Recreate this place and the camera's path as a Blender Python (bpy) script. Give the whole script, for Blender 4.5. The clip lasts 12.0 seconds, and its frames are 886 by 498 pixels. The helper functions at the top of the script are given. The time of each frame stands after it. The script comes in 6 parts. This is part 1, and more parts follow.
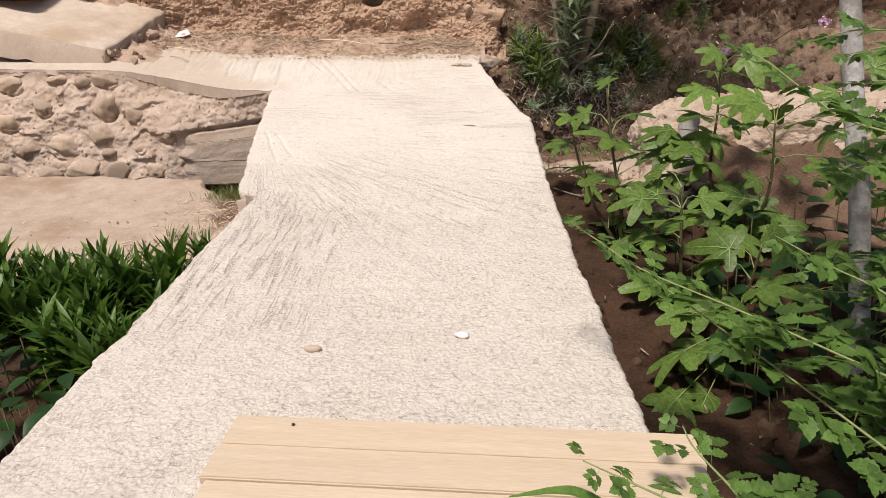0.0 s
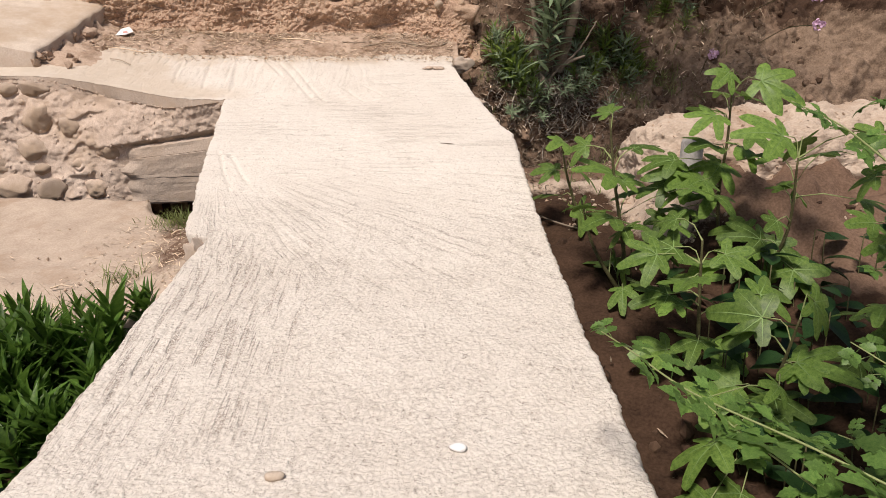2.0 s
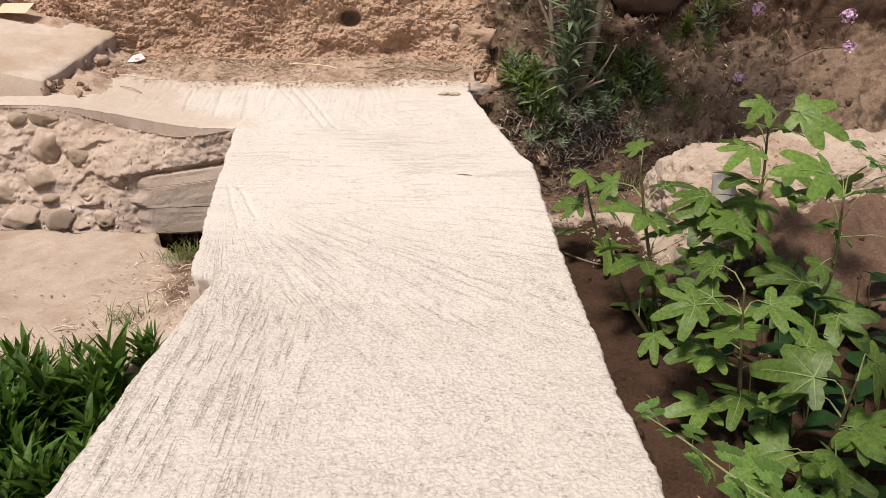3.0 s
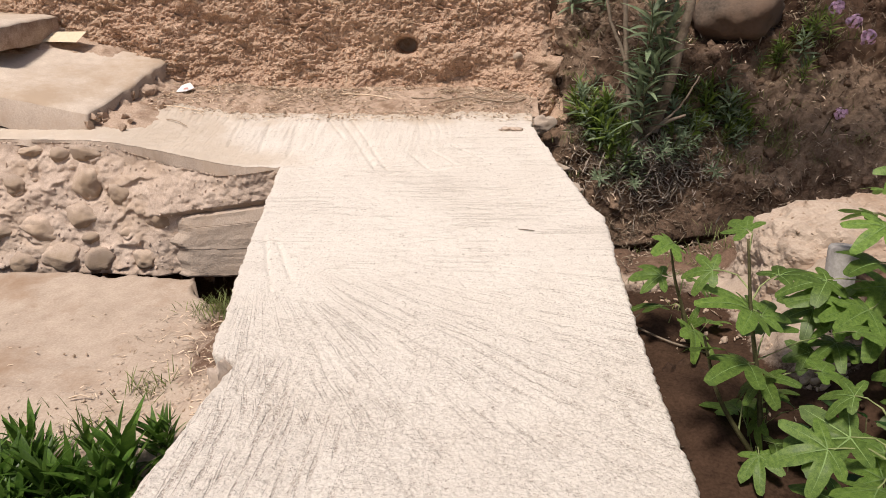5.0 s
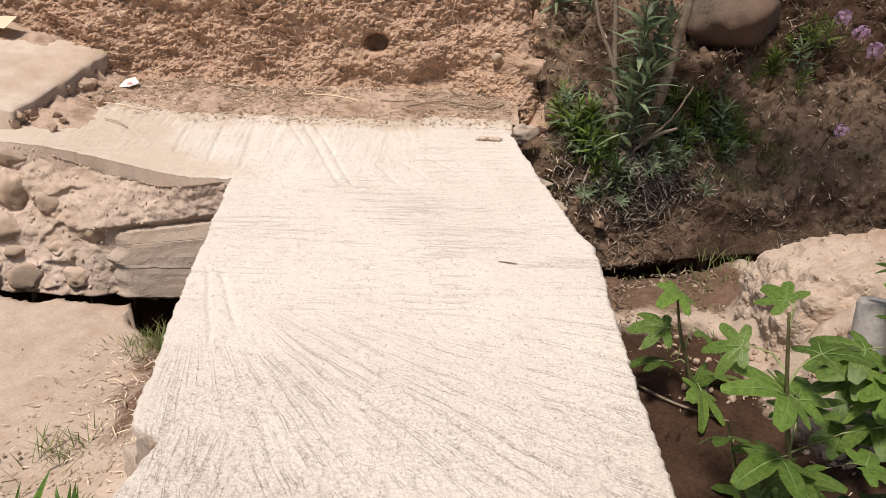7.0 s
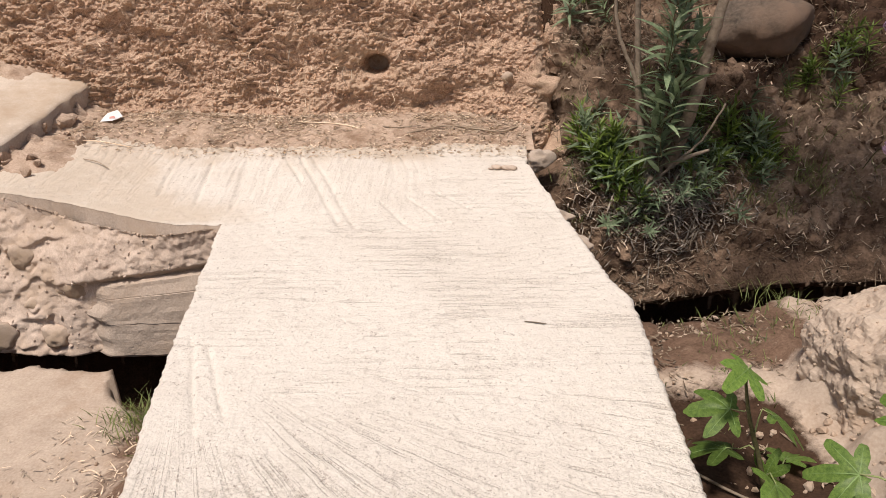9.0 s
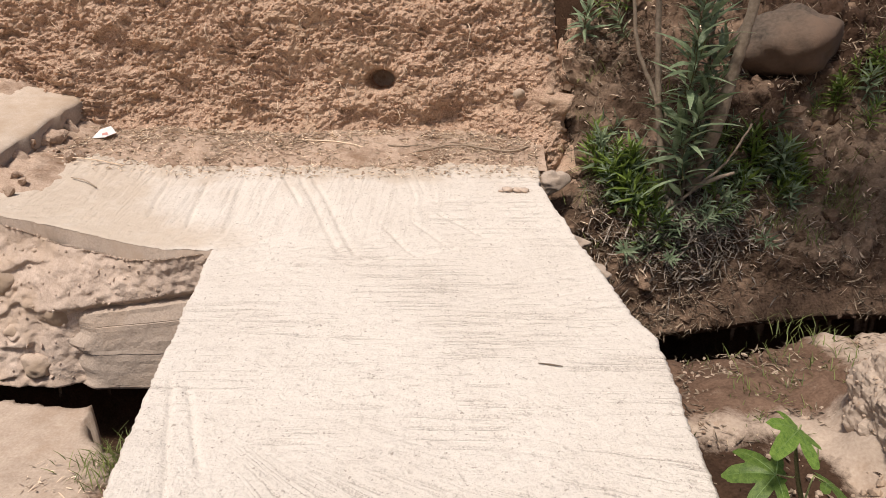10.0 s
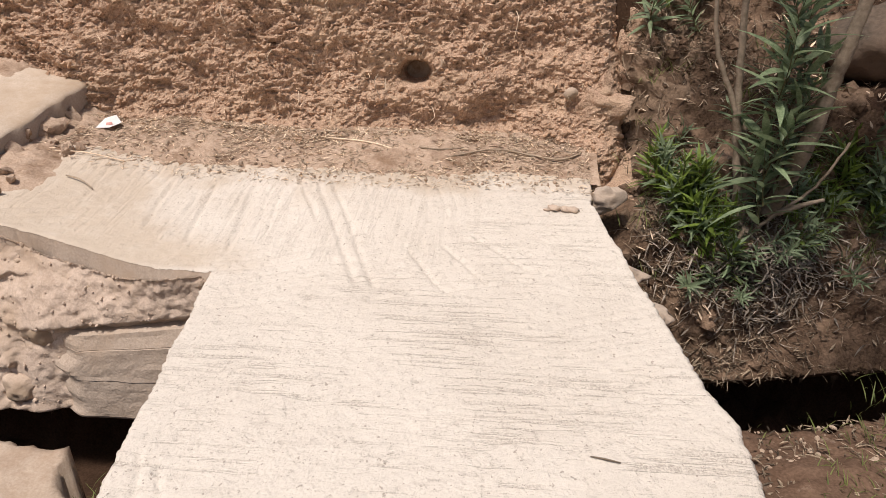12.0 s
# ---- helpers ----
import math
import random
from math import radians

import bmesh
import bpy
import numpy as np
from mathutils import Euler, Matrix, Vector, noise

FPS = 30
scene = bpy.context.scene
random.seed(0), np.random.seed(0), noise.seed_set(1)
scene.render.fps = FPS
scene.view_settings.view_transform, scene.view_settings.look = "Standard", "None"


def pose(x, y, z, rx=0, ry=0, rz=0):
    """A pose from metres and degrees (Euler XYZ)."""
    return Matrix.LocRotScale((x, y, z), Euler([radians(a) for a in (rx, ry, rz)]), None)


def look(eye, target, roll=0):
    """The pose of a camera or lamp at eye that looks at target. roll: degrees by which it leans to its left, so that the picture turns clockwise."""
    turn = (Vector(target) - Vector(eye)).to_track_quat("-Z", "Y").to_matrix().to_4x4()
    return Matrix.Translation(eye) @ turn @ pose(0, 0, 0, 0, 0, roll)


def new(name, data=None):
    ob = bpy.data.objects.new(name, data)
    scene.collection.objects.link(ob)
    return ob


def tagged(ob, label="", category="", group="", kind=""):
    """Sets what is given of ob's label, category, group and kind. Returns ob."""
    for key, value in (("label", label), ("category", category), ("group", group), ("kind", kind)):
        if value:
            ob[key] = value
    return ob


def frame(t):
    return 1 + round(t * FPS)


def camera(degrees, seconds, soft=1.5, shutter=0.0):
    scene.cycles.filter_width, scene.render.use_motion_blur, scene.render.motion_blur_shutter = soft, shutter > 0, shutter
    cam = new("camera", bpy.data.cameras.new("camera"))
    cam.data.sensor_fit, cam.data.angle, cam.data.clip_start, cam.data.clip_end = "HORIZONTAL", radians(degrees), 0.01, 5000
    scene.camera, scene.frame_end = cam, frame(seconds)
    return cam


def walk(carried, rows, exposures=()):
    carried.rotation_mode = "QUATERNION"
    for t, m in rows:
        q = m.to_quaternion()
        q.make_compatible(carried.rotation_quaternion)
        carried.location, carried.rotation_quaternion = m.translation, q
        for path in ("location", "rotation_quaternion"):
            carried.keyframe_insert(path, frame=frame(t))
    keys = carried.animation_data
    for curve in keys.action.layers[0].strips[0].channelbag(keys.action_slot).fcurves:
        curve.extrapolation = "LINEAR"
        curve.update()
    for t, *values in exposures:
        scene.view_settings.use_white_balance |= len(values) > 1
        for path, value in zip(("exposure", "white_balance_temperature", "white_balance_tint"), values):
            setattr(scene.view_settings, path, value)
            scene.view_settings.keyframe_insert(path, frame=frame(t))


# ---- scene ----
cam = camera(66.8, 12.0, soft=0.65)
METRES, EYE, TILT, LEAN, TURN = 3.3, 1.15, -20.0, 0.0, 0.0
ROWS = [
    (0.0, 0.0, 0.0, 0.0, -0.0, 0.0, 0.0),
    (0.5, -0.0034, 0.0466, 0.0216, -0.93, 0.71, -0.75),
    (1.0, -0.01, 0.0767, 0.0386, -1.95, -0.44, -0.57),
    (1.5, -0.0185, 0.1106, 0.0732, -2.67, -2.15, 0.25),
    (2.0, -0.0221, 0.1423, 0.1018, -3.01, -1.58, 0.71),
    (2.5, -0.0233, 0.1652, 0.1191, -2.79, -0.77, 1.09),
    (3.0, -0.0254, 0.1998, 0.1381, -1.85, -0.19, 0.79),
    (3.5, -0.0239, 0.2412, 0.16, -0.13, 0.94, 0.73),
    (5.5, -0.0207, 0.3738, 0.2466, 3.22, 0.49, -0.84),
    (6.0, -0.0201, 0.4027, 0.26, 2.57, -0.57, -1.03),
    (6.5, -0.0242, 0.4421, 0.2784, 1.77, -0.37, -1.66),
    (7.0, -0.0328, 0.4869, 0.2995, 0.35, -0.09, -1.46),
    (9.0, -0.0501, 0.6161, 0.3754, 0.77, 0.22, 0.3),
    (9.5, -0.0486, 0.6495, 0.3851, 1.05, 0.61, 0.55),
    (10.0, -0.0492, 0.6988, 0.3969, 1.42, 1.57, -0.2),
    (10.5, -0.0491, 0.7486, 0.4171, 2.49, 0.85, -0.29),
    (11.0, -0.0499, 0.7799, 0.4333, 3.46, -0.36, -0.49),
    (11.5, -0.0537, 0.8185, 0.4583, 4.41, -1.46, -1.89),
    (12.0, -0.0581, 0.8606, 0.4833, 4.18, -0.62, -2.62),
]
walk(cam, [(t, pose(0, 0, EYE, TILT, LEAN, TURN) @ pose(METRES * x, METRES * y, METRES * z, 90 + pitch, roll, yaw)) for t, x, y, z, yaw, pitch, roll in ROWS],
     exposures=[(0.0, 0.10, 6490, 15), (9.0, 0.10, 6490, 15), (12.0, 0.03, 6490, 15)])

# ---- world, sun and sky ----
SUN_EL, SUN_AZ = 62.0, -150.0   # sun_rotation of the sky, degrees
world = bpy.data.worlds.new("sky")
scene.world = world
world.use_nodes = True
wt = world.node_tree
sky = wt.nodes.new("ShaderNodeTexSky")
sky.sky_type = "NISHITA"
sky.sun_disc = False
sky.sun_elevation = radians(SUN_EL)
sky.sun_rotation = radians(SUN_AZ)
sky.dust_density = 4.0
wt.links.new(sky.outputs[0], wt.nodes["Background"].inputs[0])
wt.nodes["Background"].inputs[1].default_value = 0.066
sun = new("sun", bpy.data.lights.new("sun", "SUN"))
sun.data.energy = 3.75
sun.data.angle = radians(9)
sun.data.color = (1.0, 0.93, 0.82)
_az = radians(SUN_AZ)
sun.matrix_world = look((8 * math.sin(_az), 8 * math.cos(_az), 8 * math.tan(radians(SUN_EL))), (0, 0, 0))


# ---- small tools ----
def interp(x, xs, ys):
    return np.interp(x, xs, ys)


def smooth(a, b, x):
    k = np.clip((np.asarray(x, float) - a) / (b - a), 0, 1)
    return k * k * (3 - 2 * k)


def lattice(ix, iy, seed):
    n = (ix.astype(np.int64) * 374761393 + iy.astype(np.int64) * 668265263 + seed * 974711) & 0x7FFFFFFF
    n = ((n ^ (n >> 13)) * 1274126177) & 0x7FFFFFFF
    return ((n ^ (n >> 16)) & 0xFFFF) / 65535.0


def vnoise(x, y, seed=0):
    """Value noise in -1..1 on arrays."""
    x, y = np.asarray(x, float), np.asarray(y, float)
    ix, iy = np.floor(x), np.floor(y)
    fx, fy = x - ix, y - iy
    fx, fy = fx * fx * (3 - 2 * fx), fy * fy * (3 - 2 * fy)
    a, b = lattice(ix, iy, seed), lattice(ix + 1, iy, seed)
    c, d = lattice(ix, iy + 1, seed), lattice(ix + 1, iy + 1, seed)
    return 2 * ((a * (1 - fx) + b * fx) * (1 - fy) + (c * (1 - fx) + d * fx) * fy) - 1


def fbm(x, y, scale, octaves=4, seed=0, gain=0.5):
    x, y = np.asarray(x, float), np.asarray(y, float)
    total, amp, k = 0, 1.0, 1.0 / scale
    for o in range(octaves):
        cs, sn = math.cos(0.7 * o + seed), math.sin(0.7 * o + seed)
        total = total + amp * vnoise((x * cs - y * sn) * k, (x * sn + y * cs) * k, seed + o * 17)
        amp, k = amp * gain, k * 2.03
    return total


def lumps(x, y, scale, seed=0):
    """Rounded crumbs: 1 at the middle of each, about 0 between them."""
    x, y = np.asarray(x, float) / scale, np.asarray(y, float) / scale
    ix, iy = np.floor(x), np.floor(y)
    best = np.full(x.shape, 9.0)
    for dx in (-1, 0, 1):
        for dy in (-1, 0, 1):
            cx, cy = ix + dx, iy + dy
            px, py = cx + lattice(cx, cy, seed), cy + lattice(cx, cy, seed + 7)
            best = np.minimum(best, (px - x) ** 2 + (py - y) ** 2)
    return 1 - np.sqrt(best)


def mesh_from(name, verts, faces, smooth_shade=True):
    me = bpy.data.meshes.new(name)
    me.from_pydata([tuple(v) for v in verts], [], [tuple(f) for f in faces])
    me.update()
    if smooth_shade:
        me.polygons.foreach_set("use_smooth", [True] * len(me.polygons))
    return me


def grid_mesh(name, X, Y, Z, keep=None):
    """A sheet over 2D arrays of places; keep: which cells stay."""
    r, c = X.shape
    verts = np.stack([X.ravel(), Y.ravel(), Z.ravel()], 1)
    idx = np.arange(r * c).reshape(r, c)
    q = np.stack([idx[:-1, :-1], idx[:-1, 1:], idx[1:, 1:], idx[1:, :-1]], -1)
    q = q.reshape(-1, 4) if keep is None else q[keep]
    return mesh_from(name, verts.tolist(), q.tolist())


def add_mat(ob, *mats):
    for m in mats:
        ob.data.materials.append(m)
    return ob


def part(name, bm, material, parent, label=""):
    """Links a bmesh (or a finished mesh) as one mesh object under a thing or part."""
    if isinstance(bm, bmesh.types.BMesh):
        me = bpy.data.meshes.new(name)
        bm.to_mesh(me)
        bm.free()
        me.polygons.foreach_set("use_smooth", [True] * len(me.polygons))
    else:
        me = bm
    ob = new(name, me)
    if material and not me.materials:
        me.materials.append(material)
    ob.parent = parent
    if label:
        ob["label"] = label
    return ob


def empty(name, x, y, z, label, category, group="", kind=""):
    ob = new(name)
    ob.empty_display_size = 0.1
    ob.location = (x, y, z)
    return tagged(ob, label, category, group, kind)


# ---- materials ----
def material(name, dark, light, scale=8.0, rough=0.9, bump=0.4, bump_scale=60.0, fine=0.5, third=None, third_at=0.62, spec=0.2, random_tint=0.0, bump_size=0.01, stain_scale=1.2):
    """A mottled surface: two tones at a coarse and a fine scale, an optional stain, and relief."""
    m = bpy.data.materials.new(name)
    m.use_nodes = True
    nt = m.node_tree
    n, l = nt.nodes, nt.links
    b = n["Principled BSDF"]
    b.inputs["Roughness"].default_value = rough
    b.inputs["Specular IOR Level"].default_value = spec
    co = n.new("ShaderNodeTexCoord")
    n1 = n.new("ShaderNodeTexNoise")
    n1.inputs["Scale"].default_value, n1.inputs["Detail"].default_value, n1.inputs["Roughness"].default_value = scale, 8, 0.65
    n2 = n.new("ShaderNodeTexNoise")
    n2.inputs["Scale"].default_value, n2.inputs["Detail"].default_value = bump_scale, 6
    l.new(co.outputs["Object"], n1.inputs["Vector"])
    l.new(co.outputs["Object"], n2.inputs["Vector"])
    mx = n.new("ShaderNodeMix")
    mx.data_type = "FLOAT"
    mx.inputs["Factor"].default_value = fine
    l.new(n1.outputs["Fac"], mx.inputs["A"])
    l.new(n2.outputs["Fac"], mx.inputs["B"])
    rp = n.new("ShaderNodeValToRGB")
    rp.color_ramp.elements[0].position, rp.color_ramp.elements[1].position = 0.33, 0.67
    rp.color_ramp.elements[0].color, rp.color_ramp.elements[1].color = (*dark, 1), (*light, 1)
    l.new(mx.outputs["Result"], rp.inputs["Fac"])
    col = rp.outputs["Color"]
    if third:
        n3 = n.new("ShaderNodeTexNoise")
        n3.inputs["Scale"].default_value, n3.inputs["Detail"].default_value, n3.inputs["Roughness"].default_value = stain_scale, 9, 0.7
        l.new(co.outputs["Object"], n3.inputs["Vector"])
        r3 = n.new("ShaderNodeMapRange")
        r3.inputs["From Min"].default_value, r3.inputs["From Max"].default_value = third_at - 0.09, third_at + 0.09
        l.new(n3.outputs["Fac"], r3.inputs["Value"])
        m3 = n.new("ShaderNodeMix")
        m3.data_type = "RGBA"
        l.new(r3.outputs["Result"], m3.inputs["Factor"])
        l.new(col, m3.inputs["A"])
        m3.inputs["B"].default_value = (*third, 1)
        col = m3.outputs["Result"]
    if random_tint:
        oi = n.new("ShaderNodeObjectInfo")
        ge = n.new("ShaderNodeNewGeometry")
        ad = n.new("ShaderNodeMath")
        l.new(oi.outputs["Random"], ad.inputs[0])
        l.new(ge.outputs["Random Per Island"], ad.inputs[1])
        fr = n.new("ShaderNodeMath")
        fr.operation = "FRACT"
        l.new(ad.outputs[0], fr.inputs[0])
        mr = n.new("ShaderNodeMapRange")
        mr.inputs["To Min"].default_value, mr.inputs["To Max"].default_value = 1 - random_tint, 1 + random_tint
        l.new(fr.outputs[0], mr.inputs["Value"])
        hs = n.new("ShaderNodeHueSaturation")
        l.new(mr.outputs["Result"], hs.inputs["Value"])
        l.new(col, hs.inputs["Color"])
        col = hs.outputs["Color"]
    l.new(col, b.inputs["Base Color"])
    bp = n.new("ShaderNodeBump")
    bp.inputs["Strength"].default_value, bp.inputs["Distance"].default_value = bump, bump_size
    l.new(mx.outputs["Result"], bp.inputs["Height"])
    l.new(bp.outputs["Normal"], b.inputs["Normal"])
    return m


def leaf_material(name, dark, light, rough=0.45):
    """Leaf green that varies leaf by leaf, a little light passing through."""
    m = material(name, dark, light, scale=14, rough=rough, bump=0.25, bump_scale=90, fine=0.3, spec=0.35, random_tint=0.35, bump_size=0.003)
    nt = m.node_tree
    b, out = nt.nodes["Principled BSDF"], nt.nodes["Material Output"]
    tr = nt.nodes.new("ShaderNodeBsdfTranslucent")
    src = b.inputs["Base Color"].links[0].from_socket
    nt.links.new(src, tr.inputs["Color"])
    mix = nt.nodes.new("ShaderNodeMixShader")
    mix.inputs[0].default_value = 0.36
    nt.links.new(b.outputs[0], mix.inputs[1])
    nt.links.new(tr.outputs[0], mix.inputs[2])
    nt.links.new(mix.outputs[0], out.inputs["Surface"])
    return m


def slab_material():
    """Pale brushed concrete: fine grit, dirt and painted relief shade in the broom marks, dust drifted over the
    landing.
    """
    m = bpy.data.materials.new("pale brushed concrete")
    m.use_nodes = True
    nt = m.node_tree
    n, l = nt.nodes, nt.links
    b = n["Principled BSDF"]
    b.inputs["Roughness"].default_value = 0.95
    b.inputs["Specular IOR Level"].default_value = 0.15
    co = n.new("ShaderNodeTexCoord").outputs["Object"]
    sep = n.new("ShaderNodeSeparateXYZ")
    l.new(co, sep.inputs[0])
    X, Y = sep.outputs[0], sep.outputs[1]

    def put(socket, v):
        if isinstance(v, (int, float)):
            socket.default_value = v
        else:
            l.new(v, socket)

    def calc(op, a, c=0.0):
        q = n.new("ShaderNodeMath")
        q.operation = op
        put(q.inputs[0], a)
        put(q.inputs[1], c)
        return q.outputs[0]

    def span(v, a, c, lo=0.0, hi=1.0):
        q = n.new("ShaderNodeMapRange")
        q.interpolation_type = "SMOOTHSTEP"
        put(q.inputs["Value"], v)
        for k, w in (("From Min", a), ("From Max", c), ("To Min", lo), ("To Max", hi)):
            q.inputs[k].default_value = w
        return q.outputs["Result"]

    def grain(vec, scale, detail=3.0, rough=0.6, warp=0.0):
        q = n.new("ShaderNodeTexNoise")
        l.new(vec, q.inputs["Vector"])
        q.inputs["Scale"].default_value, q.inputs["Detail"].default_value = scale, detail
        q.inputs["Roughness"].default_value, q.inputs["Distortion"].default_value = rough, warp
        return q.outputs["Fac"]

    def streak(angle, across, along):
        mp = n.new("ShaderNodeMapping")
        mp.inputs["Rotation"].default_value = (0, 0, radians(angle))
        mp.inputs["Scale"].default_value = (across, along, 1)
        l.new(co, mp.inputs["Vector"])
        return span(grain(mp.outputs[0], 1.0, 3, 0.55), 0.52, 0.61)

    wob = span(grain(co, 2.2, 4), 0.3, 0.7, -0.25, 0.25)
    Yw, Xw = calc("ADD", Y, wob), calc("ADD", X, wob)
    # broom marks that fan out from one corner
    sub = n.new("ShaderNodeVectorMath")
    sub.operation = "SUBTRACT"
    l.new(co, sub.inputs[0])
    sub.inputs[1].default_value = (-1.30, 4.87, 0)
    rad = n.new("ShaderNodeTexGradient")
    rad.gradient_type = "RADIAL"
    l.new(sub.outputs[0], rad.inputs[0])
    ln = n.new("ShaderNodeVectorMath")
    ln.operation = "LENGTH"
    l.new(sub.outputs[0], ln.inputs[0])
    cb = n.new("ShaderNodeCombineXYZ")
    l.new(calc("ADD", calc("MULTIPLY", rad.outputs["Fac"], 290.0), calc("MULTIPLY", wob, 1.2)), cb.inputs[0])
    l.new(calc("MULTIPLY", ln.outputs["Value"], 1.6), cb.inputs[1])
    fan = span(grain(cb.outputs[0], 1.0, 3, 0.55), 0.515, 0.60)
    fan = calc("MULTIPLY", fan, calc("MULTIPLY", span(Yw, 3.0, 3.5), span(Yw, 4.85, 4.45)))
    fan = calc("MULTIPLY", fan, calc("MULTIPLY", span(calc("ADD", ln.outputs["Value"], wob), 0.35, 0.85), span(grain(co, 4.5, 4, 0.6), 0.32, 0.56, 0.0, 0.75)))
    left = calc("MULTIPLY", streak(20, 40, 2.6), calc("MULTIPLY", span(Xw, -0.35, -0.7), calc("MULTIPLY", span(Yw, 2.0, 2.4), span(Yw, 3.9, 3.5))))
    top = calc("MULTIPLY", streak(-17, 2.2, 40), calc("MULTIPLY", span(Yw, 4.6, 4.95), span(calc("SUBTRACT", Yw, X), 7.1, 6.6)))
    land = calc("MULTIPLY", calc("MULTIPLY", streak(14, 26, 1.8), 0.32), calc("MULTIPLY", span(Yw, 6.1, 6.3), span(Xw, -0.2, -0.5)))
    top = calc("MULTIPLY", top, span(grain(co, 3.8, 4, 0.6), 0.36, 0.60, 0.0, 0.7))
    marks = calc("MAXIMUM", calc("MAXIMUM", fan, left), calc("MAXIMUM", top, land))
    grit = span(grain(co, 75, 5, 0.8), 0.53, 0.64)
    coarse = span(grain(co, 30, 4, 0.7), 0.57, 0.68)
    bare = calc("MULTIPLY", span(grain(co, 5.5, 5, 0.7), 0.30, 0.60, 0.25, 1.0), span(Yw, 5.4, 3.2, 0.6, 1.0))
    # specks and marks: caught dirt plus the relief's small shadows, as colour
    dirt_shade = calc("ADD", calc("MULTIPLY", calc("MULTIPLY", grit, bare), 0.66), calc("MULTIPLY", calc("MULTIPLY", marks, span(grain(co, 130, 3, 0.65), 0.42, 0.60)), 0.85))
    # pebbly skin, the gaps between the grains darkened for dirt and tiny shadows
    warp = n.new("ShaderNodeVectorMath")
    warp.operation = "ADD"
    nz = n.new("ShaderNodeTexNoise")
    nz.inputs["Scale"].default_value = 30
    l.new(co, nz.inputs["Vector"])
    sc = n.new("ShaderNodeVectorMath")
    sc.operation = "SCALE"
    sc.inputs["Scale"].default_value = 0.03
    l.new(nz.outputs["Color"], sc.inputs[0])
    l.new(co, warp.inputs[0])
    l.new(sc.outputs[0], warp.inputs[1])
    vo = n.new("ShaderNodeTexVoronoi")
    vo.inputs["Scale"].default_value = 62
    l.new(warp.outputs[0], vo.inputs["Vector"])
    pebbly = calc("MULTIPLY", vo.outputs["Distance"], span(Yw, 5.2, 3.4, 0.35, 1.0))
    dirt_shade = calc("ADD", dirt_shade, calc("MULTIPLY", span(pebbly, 0.42, 0.72), calc("MULTIPLY", bare, 0.32)))
    pits = calc("MULTIPLY", span(grain(co, 55, 2, 0.5), 0.66, 0.72), 0.8)
    dirt_shade = calc("MAXIMUM", dirt_shade, pits)
    dirt_shade = calc("MINIMUM", calc("ADD", dirt_shade, calc("MULTIPLY", calc("MULTIPLY", coarse, bare), 0.35)), 1.0)
    mx = n.new("ShaderNodeMix")
    mx.data_type = "RGBA"
    l.new(dirt_shade, mx.inputs["Factor"])
    mx.inputs["A"].default_value = (0.69, 0.635, 0.567, 1)
    mx.inputs["B"].default_value = (0.36, 0.31, 0.265, 1)
    # dust over the landing and against the bank
    dust = calc("MULTIPLY", span(calc("ADD", X, calc("ADD", calc("MULTIPLY", Y, 0.55), wob)), 2.05, 1.45), span(Y, 6.0, 6.12))
    dust = calc("MAXIMUM", dust, span(Yw, 6.85, 7.35))
    dust = calc("MULTIPLY", dust, span(grain(co, 9, 6, 0.7), 0.25, 0.55, 0.55, 0.95))
    m2 = n.new("ShaderNodeMix")
    m2.data_type = "RGBA"
    l.new(dust, m2.inputs["Factor"])
    l.new(mx.outputs["Result"], m2.inputs["A"])
    m2.inputs["B"].default_value = (0.56, 0.475, 0.385, 1)
    tint = n.new("ShaderNodeMix")
    tint.data_type = "RGBA"
    tint.blend_type = "MULTIPLY"
    tint.inputs["Factor"].default_value = 1.0
    l.new(m2.outputs["Result"], tint.inputs["A"])
    rp = n.new("ShaderNodeValToRGB")
    rp.color_ramp.elements[0].color, rp.color_ramp.elements[1].color = (0.93, 0.92, 0.91, 1), (1, 1, 1, 1)
    rp.color_ramp.elements[0].position, rp.color_ramp.elements[1].position = 0.35, 0.6
    l.new(grain(co, 1.3, 6, 0.65), rp.inputs["Fac"])
    l.new(rp.outputs["Color"], tint.inputs["B"])
    l.new(tint.outputs["Result"], b.inputs["Base Color"])
    h = calc("ADD", calc("MULTIPLY", calc("ADD", calc("MULTIPLY", grain(co, 75, 5, 0.8), 1.6), coarse), -0.5), calc("MULTIPLY", marks, -0.9))
    h = calc("SUBTRACT", h, calc("MULTIPLY", pebbly, 0.9))
    bp = n.new("ShaderNodeBump")
    bp.inputs["Strength"].default_value, bp.inputs["Distance"].default_value = 0.7, 0.008
    l.new(h, bp.inputs["Height"])
    l.new(bp.outputs["Normal"], b.inputs["Normal"])
    return m


M_SLAB = slab_material()
M_DUST = material("dusty trodden concrete", (0.45, 0.37, 0.30), (0.65, 0.56, 0.465), scale=9, rough=0.97, bump=0.5, bump_scale=120, fine=0.5, third=(0.43, 0.33, 0.24), third_at=0.52, bump_size=0.006)
M_CEMENT = material("dusty wall mortar", (0.43, 0.335, 0.268), (0.63, 0.515, 0.425), scale=7, rough=0.95, bump=0.9, bump_scale=90, fine=0.45, third=(0.46, 0.355, 0.27), third_at=0.55, stain_scale=3)
M_BEAM = material("board-marked grey concrete", (0.36, 0.292, 0.236), (0.52, 0.43, 0.355), scale=8, rough=0.95, bump=0.8, bump_scale=80, fine=0.5, third=(0.39, 0.305, 0.235), third_at=0.56, stain_scale=4)
